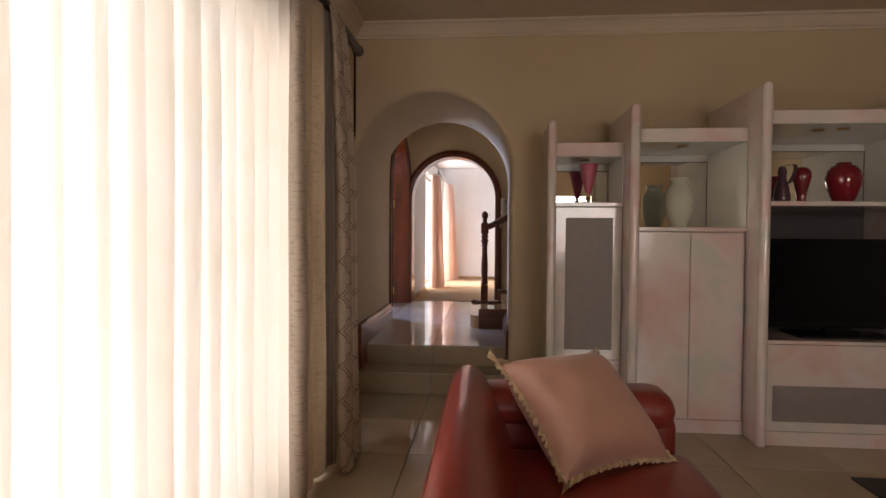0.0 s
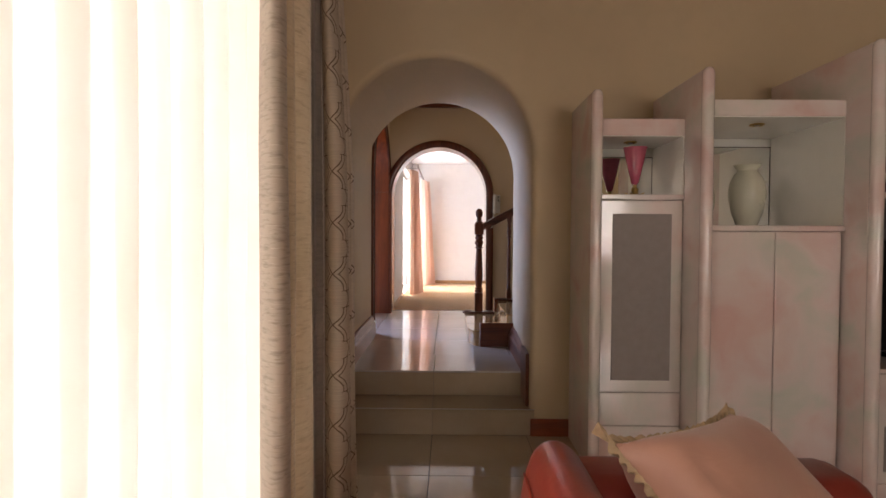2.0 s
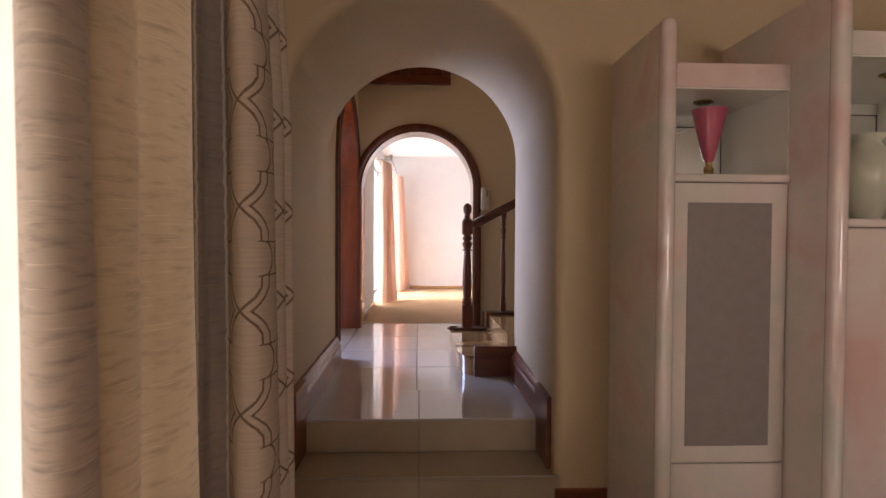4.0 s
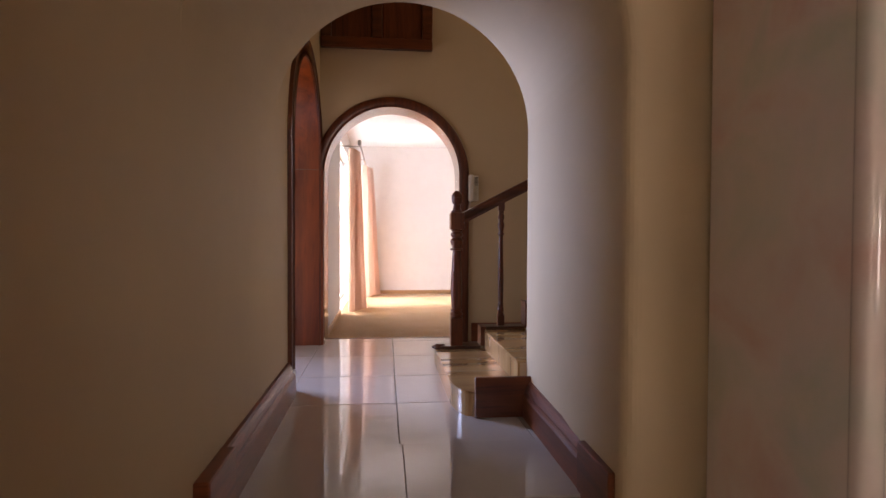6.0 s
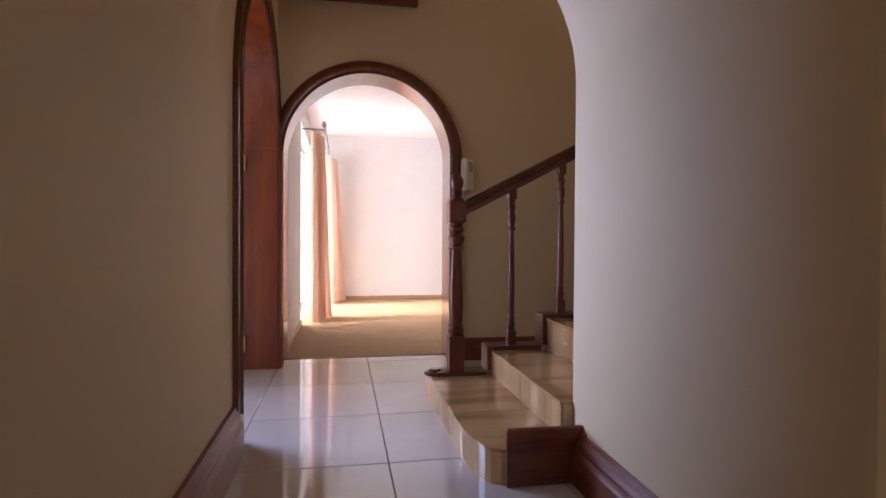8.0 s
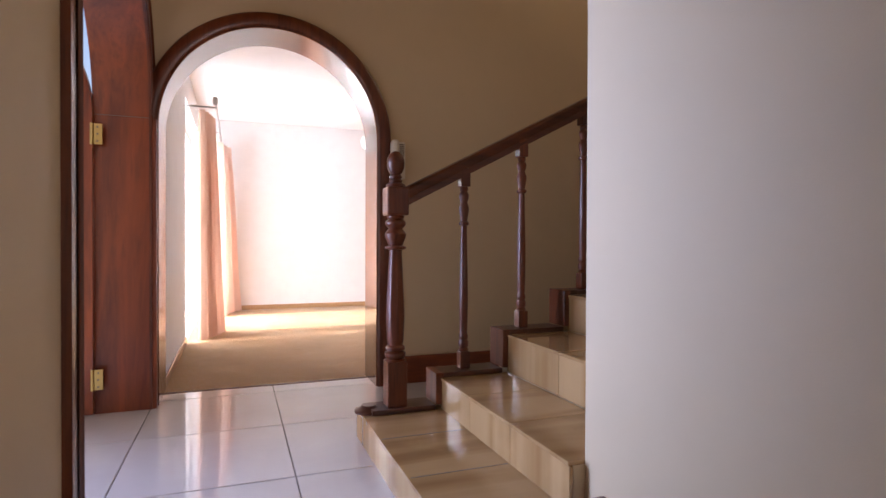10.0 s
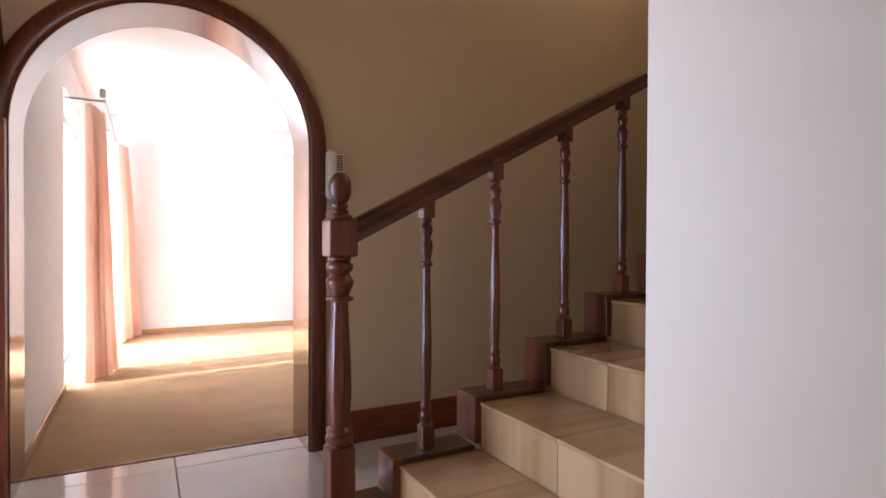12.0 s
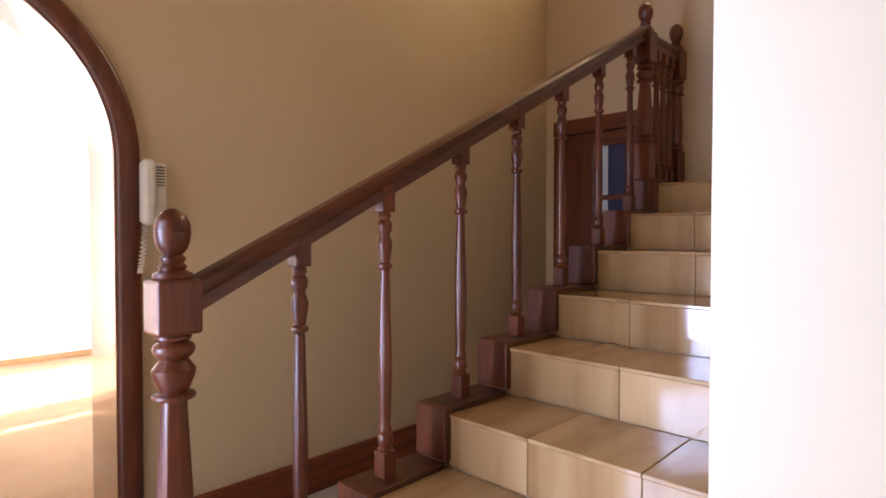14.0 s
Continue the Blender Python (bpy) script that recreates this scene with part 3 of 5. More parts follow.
def door_leaf():
    """An arched glazed leaf, standing open outwards, square to the wall."""
    hx, y0, y1 = LEFT - 0.238, 7.808, 7.851
    w, st = 0.70, 0.115
    cx, spring = hx - w, 1.82
    leaf = thing("front_door", (hx, 7.86, UP), "red-brown wooden front door leaf with small panes, standing open", "door")

    def top(x, r):
        return spring + math.sqrt(max(r * r - (x - cx) ** 2, 0.0))
    bm = bmesh.new()
    n = 28
    xs = [cx + (w * math.sin(math.pi / 2 * i / n)) for i in range(n + 1)]
    for d in (y0, y1):
        outer = [bm.verts.new((x, d, top(x, w) if i < n else UP + 0.01)) for i, x in enumerate(xs)]
        corner = bm.verts.new((hx, d, spring))
        inner = [bm.verts.new((cx + (w - st) * math.sin(math.pi / 2 * i / n), d, top(cx + (w - st) * math.sin(math.pi / 2 * i / n), w - st))) for i in range(n + 1)]
        low = bm.verts.new((cx + w - st, d, UP + 0.01))
        for i in range(n - 1):
            bm.faces.new((inner[i], inner[i + 1], outer[i + 1], outer[i]))
        bm.faces.new((inner[n - 1], inner[n], corner, outer[n - 1]))
        bm.faces.new((inner[n], low, outer[n], corner))
        loop = [inner[0]] + inner[1:] + [low, outer[n], corner] + outer[n - 1::-1]
        if d == y0:
            keep = loop
        else:
            for i in range(len(loop)):
                j = (i + 1) % len(loop)
                bm.faces.new((keep[i], keep[j], loop[j], loop[i]))
    part("stile", bm, REDWOOD, leaf)
    part("stile", boxed(cx + 0.002, cx + 0.10, y0, y1, UP + 0.01, spring + w - st - 0.005, 0.004), REDWOOD, leaf)
    for z0, z1 in ((UP + 0.01, UP + 0.22), (0.80, 0.90), (1.18, 1.225), (1.50, 1.54), (1.80, 1.84)):
        part("rail", boxed(cx + 0.10, cx + w - st, y0 + 0.003, y1 - 0.003, z0, z1, 0.004), REDWOOD, leaf)
    part("muntin", boxed(cx + 0.325, cx + 0.36, y0 + 0.004, y1 - 0.004, 0.90, spring + 0.5, 0.004), REDWOOD, leaf)
    part("panel", boxed(cx + 0.10, cx + w - st, y0 + 0.012, y1 - 0.012, UP + 0.22, 0.80, 0.01), REDWOOD, leaf)
    gl = glass_mat("door_glass")
    for z0, z1 in ((0.90, 1.18), (1.225, 1.50), (1.54, 1.80), (1.84, 2.20)):
        for a, b in ((0.10, 0.325), (0.36, 0.585 if z1 < 2 else 0.48)):
            pane = part("pane", boxed(cx + a, cx + b, 7.827, 7.832, z0, z1), gl, leaf, "clear glass pane")
            pane.visible_shadow = False
    for z in (0.525, 1.725):
        hinge = part("hinge", boxed(hx - 0.004, hx + 0.045, y0 - 0.006, y0 + 0.001, z - 0.05, z + 0.05, 0.001, 1), BRASS, leaf, "brass butt hinge")
        part("knuckle", lathe([(0.008, -0.052), (0.008, 0.052)], (hx, y0 - 0.008, z), 12), BRASS, hinge)
        for dz in (-0.034, 0, 0.034):
            part("screw", boxed(hx + 0.020, hx + 0.028, y0 - 0.008, y0 - 0.005, z + dz - 0.004, z + dz + 0.004), GROUT, hinge)


door_leaf()


def wall_hatch():
    """Dark panelled wooden hatch high on the hall wall above the arch."""
    t = thing("wooden_hatch", (-0.62, FAR, 2.92), "dark wooden panelled hatch high on the wall above the arch", "hatch")
    x0, x1, z0, z1 = -1.09, -0.14, 2.875, 3.60
    for a, b, c, d in ((x0, x1, z0, z0 + 0.09), (x0, x1, z1 - 0.09, z1), (x0, x0 + 0.09, z0 + 0.09, z1 - 0.09), (x1 - 0.09, x1, z0 + 0.09, z1 - 0.09), (-0.66, -0.57, z0 + 0.09, z1 - 0.09)):
        part("frame", boxed(a, b, FAR - 0.06, FAR, c, d, 0.008), MAHOGANY_H, t)
    for a, b in ((x0 + 0.09, -0.66), (-0.57, x1 - 0.09)):
        part("panel", boxed(a, b, FAR - 0.03, FAR, z0 + 0.09, z1 - 0.09, 0.01), MAHOGANY, t)


wall_hatch()

# ---- staircase ----
RUN, RISE, NEAR, SIDE, AXIS = 0.322, 0.172, REAR + 0.003, 6.955, 7.008
FRONTS = [-0.183] + [0.158 + RUN * k for k in range(8)]
TOPS = [0.475] + [0.612 + RISE * k for k in range(8)]
stair = thing("staircase", (0.6, 6.5, UP), "tan tiled staircase with dark wooden string and turned balusters", "staircase")


def solid_under():
    """One stepped block below the treads."""
    line = [(FRONTS[1] + 0.012, UP)]
    for k in range(1, 9):
        line += [(FRONTS[k] + 0.012, TOPS[k] - 0.012), ((FRONTS[k + 1] if k < 8 else END - 0.012) + 0.012, TOPS[k] - 0.012)]
    line.append((END, UP))
    bm = bmesh.new()
    a, b = ([bm.verts.new((x, y, z)) for x, z in line] for y in (NEAR, AXIS + 0.055))
    for i in range(len(line)):
        j = (i + 1) % len(line)
        bm.faces.new((a[i], a[j], b[j], b[i]))
    bm.faces.new(a)
    bm.faces.new(b[::-1])
    return bm


part("core", solid_under(), WALL, stair, "plastered body of the stairs")


def first_step():
    """The wide lowest step, with a rounded corner that wraps round the wall's end."""
    out = [(0.20, 7.10), (-0.183, 7.10), (-0.183, 6.14)]
    for i in range(1, 9):
        t = math.pi / 2 * i / 8
        out.append((-0.183 + 0.085 * (1 - math.cos(t)), 6.14 - 0.26 * math.sin(t)))
    out += [(-0.085, 5.868), (JAMB, 5.868), (0.20, 6.0)]

    def slab(z0, z1, grow):
        bm = bmesh.new()
        pts = [(x - grow, y) for x, y in out]
        lo, hi = [bm.verts.new((x, y, z0)) for x, y in pts], [bm.verts.new((x, y, z1)) for x, y in pts]
        bm.faces.new(hi)
        bm.faces.new(lo[::-1])
        for i in range(len(pts)):
            j = (i + 1) % len(pts)
            bm.faces.new((lo[i], lo[j], hi[j], hi[i]))
        return bm
    part("riser", slab(UP, TOPS[0] - 0.012, 0.0), TILE_STAIR, stair)
    part("tread", slab(TOPS[0] - 0.012, TOPS[0], 0.004), TILE_STAIR, stair)
    for y in (6.31, 6.67):
        part("joint", boxed(-0.180, 0.155, y - 0.002, y + 0.002, TOPS[0] - 0.002, TOPS[0] + 0.0008), GROUT, stair)
    part("side_board", boxed(-0.087, JAMB - 0.001, 5.845, 5.867, UP, 0.553, 0.005), MAHOGANY_H, stair, "dark wooden board closing the end of the lowest step")


first_step()
CUTS = [NEAR, 6.30, 6.64, SIDE]
for k in range(1, 9):
    x0, x1 = FRONTS[k], (FRONTS[k + 1] if k < 8 else END)
    shift = 0.0 if k % 2 else 0.12
    cuts = [NEAR] + [c - shift for c in CUTS[1:-1]] + [SIDE]
    for a, b in zip(cuts, cuts[1:]):
        part("riser_tile", boxed(x0, x0 + 0.012, a + 0.001, b - 0.001, TOPS[k - 1] + 0.001, TOPS[k] - 0.013, 0.0015, 1), TILE_STAIR, stair)
        part("tread_tile", boxed(x0 - 0.004, x1 - 0.001, a + 0.001, b - 0.001, TOPS[k] - 0.012, TOPS[k], 0.002, 1), TILE_STAIR, stair)
    # wooden string: an upright face and a flat cap for each step
    part("string_riser", boxed(x0 - 0.027, x0 + 0.010, SIDE - 0.012, AXIS + 0.07, TOPS[k - 1] + 0.0225, TOPS[k] + 0.022, 0.003), MAHOGANY, stair)
    part("string_cap", boxed(x0 + 0.0105, (x1 - 0.0275) if k < 8 else END, SIDE - 0.012, AXIS + 0.07, TOPS[k] + 0.001, TOPS[k] + 0.0215, 0.003), CAPWOOD, stair)
part("string_cap", boxed(-0.150, FRONTS[1] - 0.0275, SIDE - 0.014, AXIS + 0.072, TOPS[0] + 0.001, TOPS[0] + 0.022, 0.004), CAPWOOD, stair)
bm = lathe([(0.060, 0.0), (0.060, 0.010), (0.050, 0.016), (0.036, 0.022), (0.030, 0.030)], (-0.150, AXIS + 0.008, TOPS[0] + 0.0012), 24)
part("string_nose", bm, CAPWOOD, stair, smooth=True)
part("wall_trim", boxed(FRONTS[1] + 0.16, FRONTS[1] + 0.30, NEAR, NEAR + 0.018, TOPS[1], TOPS[1] + 0.16, 0.004), MAHOGANY, stair)

RAIL0, RAIL1 = (0.005, 1.398), (2.38, 2.622)


def rail_at(x):
    return RAIL0[1] + (RAIL1[1] - RAIL0[1]) * (x - RAIL0[0]) / (RAIL1[0] - RAIL0[0])


def turned(z0, z1, s=1.0):
    """Turned shaft between two square blocks: (radius, height)."""
    h = z1 - z0
    prof = [(0.020, 0), (0.024, 0.012), (0.018, 0.022), (0.022, 0.035), (0.023, 0.06), (0.017, 0.075), (0.021, 0.085), (0.021, 0.10), (0.016, 0.115), (0.018, 0.14), (0.021, 0.30), (0.020, 0.42), (0.0145, 0.735), (0.014, 0.76), (0.022, 0.768), (0.023, 0.775), (0.022, 0.783), (0.015, 0.79), (0.016, 0.80), (0.0225, 0.85), (0.023, 0.87), (0.017, 0.895), (0.015, 0.905), (0.021, 0.925), (0.0225, 0.94), (0.021, 0.955), (0.015, 0.968), (0.019, 0.978), (0.019, 0.985), (0.016, 1.0)]
    return [(r * s, z0 + h * z) for r, z in prof]


def baluster(x, base, top):
    b = part("baluster", lathe(turned(base + 0.075, top - 0.05), (x, AXIS, 0), 32, flutes=(base + 0.075 + 0.20 * (top - base - 0.125), base + 0.075 + 0.74 * (top - base - 0.125), 8, 0.06)), MAHOGANY, stair, smooth=True)
    part("foot_block", boxed(x - 0.024, x + 0.024, AXIS - 0.024, AXIS + 0.024, base, base + 0.078, 0.003), MAHOGANY, b)
    part("head_block", boxed(x - 0.023, x + 0.023, AXIS - 0.023, AXIS + 0.023, top - 0.052, top + 0.03, 0.003), MAHOGANY, b)


for k, nudge in zip(range(1, 8), (0.008, -0.020, 0.0, 0.002, 0.0, 0.0, 0.0)):
    bx = FRONTS[k] + 0.12 + nudge
    baluster(bx, TOPS[k] + 0.022, rail_at(bx) - 0.035)

FINIAL = [(0.040, 0), (0.043, 0.008), (0.040, 0.018), (0.026, 0.026), (0.030, 0.036), (0.022, 0.044), (0.027, 0.052), (0.027, 0.058), (0.020, 0.066), (0.030, 0.080), (0.036, 0.100), (0.0385, 0.125), (0.037, 0.126), (0.037, 0.129), (0.0385, 0.130), (0.036, 0.148), (0.029, 0.166), (0.022, 0.172), (0.020, 0.176), (0.010, 0.183), (0.0, 0.185)]


def newel(x, y, base, block0, block1, name="newel_post"):
    nw = part(name, lathe([(r * 2.0, z) for r, z in turned(base + 0.19, block0)], (x, y, 0), 48, flutes=(base + 0.19 + 0.20 * (block0 - base - 0.19), base + 0.19 + 0.74 * (block0 - base - 0.19), 8, 0.06)), MAHOGANY, stair, smooth=True)
    part("foot_block", boxed(x - 0.043, x + 0.043, y - 0.043, y + 0.043, base, base + 0.195, 0.005), MAHOGANY, nw)
    part("block", boxed(x - 0.048, x + 0.048, y - 0.048, y + 0.048, block0 - 0.004, block1, 0.008), MAHOGANY, nw)
    part("finial", lathe([(r, z * 0.86) for r, z in FINIAL], (x, y, block1 - 0.002), 28), MAHOGANY, nw, smooth=True)


newel(-0.036, AXIS - 0.004, TOPS[0] + 0.022, 1.323, 1.440)
newel(2.385, AXIS, TOPS[8] + 0.022, 2.46, 2.62)
newel(2.80, AXIS, TOPS[8] + 0.022, 2.46, 2.62)

RAIL = [(-0.022, -0.035), (0.022, -0.035), (0.024, -0.018), (0.019, -0.008), (0.030, 0.010), (0.032, 0.024), (0.024, 0.036), (0.0, 0.041), (-0.024, 0.036), (-0.032, 0.024), (-0.030, 0.010), (-0.019, -0.008), (-0.024, -0.018)]
part("handrail", sweep([(RAIL0[0], AXIS, RAIL0[1]), (RAIL1[0], AXIS, RAIL1[1])], RAIL), MAHOGANY_H, stair, "moulded dark wooden handrail", True)
part("handrail", sweep([(2.41, AXIS, 2.585), (2.78, AXIS, 2.585)], RAIL), MAHOGANY_H, stair, "moulded dark wooden handrail", True)
for bx in (2.53, 2.62, 2.71):
    baluster(bx, TOPS[8] + 0.022, 2.55)


def passage_door():
    d = thing("passage_door", (END, 7.55, UP), "dark wooden door with glass panes at the end of the passage", "door")
    y0, y1, z1 = 7.01, 7.84, 2.32
    for a, b in ((y0, y0 + 0.08), (y1 - 0.08, y1)):
        part("jamb", boxed(END - 0.05, END, a, b, UP, z1 - 0.10, 0.006), MAHOGANY, d)
    part("head", boxed(END - 0.052, END, y0 - 0.02, y1 + 0.002, z1 - 0.0995, z1, 0.006), MAHOGANY_H, d)
    for a, b in ((7.552, y1 - 0.0805), (7.292, 7.318), (y0 + 0.0805, 7.19)):
        part("stile", boxed(END - 0.03, END - 0.001, a, b, UP, z1 - 0.10, 0.004), MAHOGANY, d)
    for a, b in ((7.3185, 7.5515), (7.1905, 7.2915)):
        for c, e in ((UP, 1.20), (1.60, 1.68), (1.772, 1.805), (2.125, 2.2195)):
            part("rail", boxed(END - 0.028, END - 0.002, a, b, c, e, 0.004), MAHOGANY_H, d)
    blue = plain("dark_blue_glass", (0.02, 0.035, 0.10), 0.05, 0, 0.5)
    pale = plain("pale_frosted_glass", (0.50, 0.58, 0.62), 0.2)
    for c, e in ((1.20, 1.60), (1.68, 1.772), (1.805, 2.125)):
        part("pane", boxed(END - 0.012, END - 0.004, 7.1905, 7.2915, c, e), blue, d, "dark blue glass pane")
        part("pane", boxed(END - 0.012, END - 0.004, 7.3185, 7.452, c, e), blue, d, "dark blue glass pane")
        part("pane", boxed(END - 0.012, END - 0.004, 7.452, 7.5515, c, e), pale, d, "pale frosted glass pane")
    part("handle", lathe([(0.012, -0.05), (0.016, -0.04), (0.016, 0.04), (0.012, 0.05)], (END - 0.06, 7.24, 1.42), 12), BRASS, d, "brass door handle", True)


passage_door()


def intercom():
    white = plain("yellowed_plastic", (0.72, 0.68, 0.60), 0.4)
    ic = thing("intercom_phone", (0.26, FAR, 1.72), "white plastic wall intercom handset with coiled cord", "intercom")
    part("body", boxed(0.180, 0.270, FAR - 0.045, FAR, 1.585, 1.805, 0.008), white, ic)
    part("handset", boxed(0.179, 0.221, FAR - 0.085, FAR - 0.046, 1.575, 1.812, 0.014, 3), white, ic)
    for i in range(7):
        part("slot", boxed(0.233, 0.263, FAR - 0.047, FAR - 0.044, 1.72 + i * 0.011, 1.725 + i * 0.011), GROUT, ic)
    bm = bmesh.new()
    path = []
    for i in range(220):
        t = i / 219
        a = t * 2 * math.pi * 26
        path.append((0.190 - 0.02 * math.sin(math.pi * t) + 0.008 * math.cos(a), FAR - 0.06 + 0.008 * math.sin(a), 1.575 - 0.17 * math.sin(math.pi * t * 0.9)))
    k = 5
    rings = [[bm.verts.new((p[0] + 0.002 * math.cos(2 * math.pi * j / k), p[1], p[2] + 0.002 * math.sin(2 * math.pi * j / k))) for j in range(k)] for p in path]
    for a, b in zip(rings, rings[1:]):
        for j in range(k):
            bm.faces.new((a[j], a[(j + 1) % k], b[(j + 1) % k], b[j]))
    part("cord", bm, white, ic)


intercom()


# ---- curtains ----
def drape(y0, y1, x, z0, z1, folds, depth, seed, flare=1.0, n=None, rows=14, u0=0.0, thick=0.0, slant=0.0):
    """A hanging cloth along y: rounded uneven folds, gathered at the top, UV in metres."""
    rnd = random.Random(seed)
    n = n or folds * 14
    bm = bmesh.new()
    uvl = bm.loops.layers.uv.new("UVMap")
    amps = [depth * rnd.uniform(0.65, 1.25) for _ in range(folds + 2)]
    offs = [rnd.uniform(-0.3, 0.3) for _ in range(folds + 2)]
    grid, us = [], []
    u = u0
    prev = None
    for i in range(n + 1):
        t = i / n
        f = t * folds
        k = int(f)
        a = amps[k] * (1 - (f - k)) + amps[k + 1] * (f - k)
        w = math.sin(2 * math.pi * f + offs[k] * math.sin(math.pi * (f - k)))
        w = math.copysign(abs(w) ** 0.8, w)
        col = []
        for j in range(rows + 1):
            h = j / rows
            g = 0.75 + 0.25 * math.sin(math.pi * min(1.0, (1 - h) * 1.3 + 0.1)) + 0.25 * (1 - h) * flare
            sway = 0.012 * math.sin(3.1 * h + i * 0.11) * (1 - h)
            yy = y0 + (y1 - y0) * t + sway + 0.25 * a * math.cos(2 * math.pi * f) * g
            col.append((x + a * w * g + slant * t * (0.5 + 0.5 * (1 - h) ** 1.3), yy + (flare - 1) * 0.18 * (1 - h) ** 2 * (t - 0.2), z0 + (z1 - z0) * h))
        if prev is not None:
            mid = rows // 2
            u += math.hypot(col[mid][0] - prev[mid][0], col[mid][1] - prev[mid][1])
        prev = col
        us.append(u)
        grid.append([bm.verts.new(p) for p in col])
    for i in range(n):
        for j in range(rows):
            f = bm.faces.new((grid[i][j], grid[i + 1][j], grid[i + 1][j + 1], grid[i][j + 1]))
            for lp, (a, b) in zip(f.loops, ((i, j), (i + 1, j), (i + 1, j + 1), (i, j + 1))):
                lp[uvl].uv = (us[a], z0 + (z1 - z0) * b / rows)
    if thick:
        bmesh.ops.solidify(bm, geom=bm.faces[:], thickness=thick)
    return bm


ORIGIN[0] = LIVING_Y
SHEER = cloth("sheer_voile", (0.90, 0.87, 0.82), (0.885, 0.835, 0.745), translucent=0.62, clear=0.10)
SLUB = cloth("beige_slub", (0.52, 0.445, 0.37), (0.45, 0.38, 0.31), band=1.0, translucent=0.26, stitches=(0.06,))
GOLD = cloth("gold_slub", (0.52, 0.41, 0.28), (0.44, 0.34, 0.22), band=0.7, translucent=0.15)
DARKBAND = cloth("dark_stripe_cloth", (0.29, 0.24, 0.20), (0.21, 0.175, 0.145), band=0.5, translucent=0.08, stitches=(0.055, 0.125))
TRELLIS = trellis_cloth("trellis_cloth", (0.60, 0.51, 0.41), (0.15, 0.095, 0.065))

sheer = tagged(part("sheer_curtain", drape(-1.6, 2.74, -0.99, 0.012, 2.50, 30, 0.042, 4, 0.9), SHEER, smooth=True), "white sheer voile curtain glowing with daylight", "curtain")
pole = thing("curtain_pole", (-0.90, 1.2, 2.54), "dark wooden curtain pole along the window wall", "curtain pole")
bm = lathe([(0.030, -5.4), (0.030, 0.0)], (0, 0, 0), 20)
bmesh.ops.transform(bm, matrix=pose(-0.88, 3.70, 2.545, -90), verts=bm.verts)
part("rod", bm, POLEWOOD, pole, smooth=True)
bm = lathe([(0.030, 0), (0.036, 0.004), (0.036, 0.03), (0.030, 0.036), (0.0, 0.038)], (0, 0, 0), 20)
bmesh.ops.transform(bm, matrix=pose(-0.88, 3.70, 2.545, -90), verts=bm.verts)
part("end_cap", bm, POLEWOOD, pole, smooth=True)
for y in (-1.0, 1.2, 3.4):
    part("bracket", boxed(LEFT, -0.86, y - 0.012, y + 0.012, 2.50, 2.53, 0.003), POLEWOOD, pole)



def hung_cloth(plan, z0, z1, seed, u0=0.0, gather=0.72, flare=0.03, rows=26, fine=9):
    """Heavy cloth that hangs along a winding plan: pinched together at the pole, spreading and wavering towards the floor."""
    rnd = random.Random(seed)
    pts = [Vector(p) for p in plan]
    pts = [2 * pts[0] - pts[1]] + pts + [2 * pts[-1] - pts[-2]]
    line = []
    for p0, p1, p2, p3 in zip(pts, pts[1:], pts[2:], pts[3:]):
        for k in range(fine):
            t = k / fine
            line.append(0.5 * ((2 * p1) + (p2 - p0) * t + (2 * p0 - 5 * p1 + 4 * p2 - p3) * t * t + (3 * p1 - p0 - 3 * p2 + p3) * t ** 3))
    line.append(pts[-2])
    mid = sum(line, Vector((0, 0))) / len(line)
    us = [u0]
    for a, b in zip(line, line[1:]):
        us.append(us[-1] + (b - a).length)
    bm = bmesh.new()
    uvl = bm.loops.layers.uv.new("UVMap")
    grid = []
    phase = rnd.uniform(0, 6)
    for i, p in enumerate(line):
        col = []
        for k in range(rows + 1):
            h = k / rows
            pull = gather + (1 - gather) * min(1.0, (1 - h) * 2.6) ** 0.6
            spread = 1 + flare * 4 * (1 - h) ** 2
            x = -0.885 + (p.x + 0.885) * pull * spread
            y = mid.y + (p.y - mid.y) * (0.93 + 0.07 * pull) * spread + flare * (1 - h) ** 1.5
            x += 0.007 * noise.noise((us[i] * 7, h * 2.2, seed)) * (1.2 - h) + 0.004 * math.sin(phase + 9 * h + us[i] * 11) * (1 - h)
            y += 0.007 * noise.noise((us[i] * 7, h * 2.2, seed + 9)) * (1.2 - h)
            lift = 0.006 * noise.noise((us[i] * 9, 0.3, seed)) if k == 0 else 0.0
            col.append(bm.verts.new((x, y, z0 + (z1 - z0) * h + lift)))
        grid.append(col)
    for i in range(len(grid) - 1):
        for k in range(rows):
            f = bm.faces.new((grid[i][k], grid[i + 1][k], grid[i + 1][k + 1], grid[i][k + 1]))
            for lp, (a, b) in zip(f.loops, ((i, k), (i + 1, k), (i + 1, k + 1), (i, k + 1))):
                lp[uvl].uv = (us[a], z0 + (z1 - z0) * b / rows)
    return bm


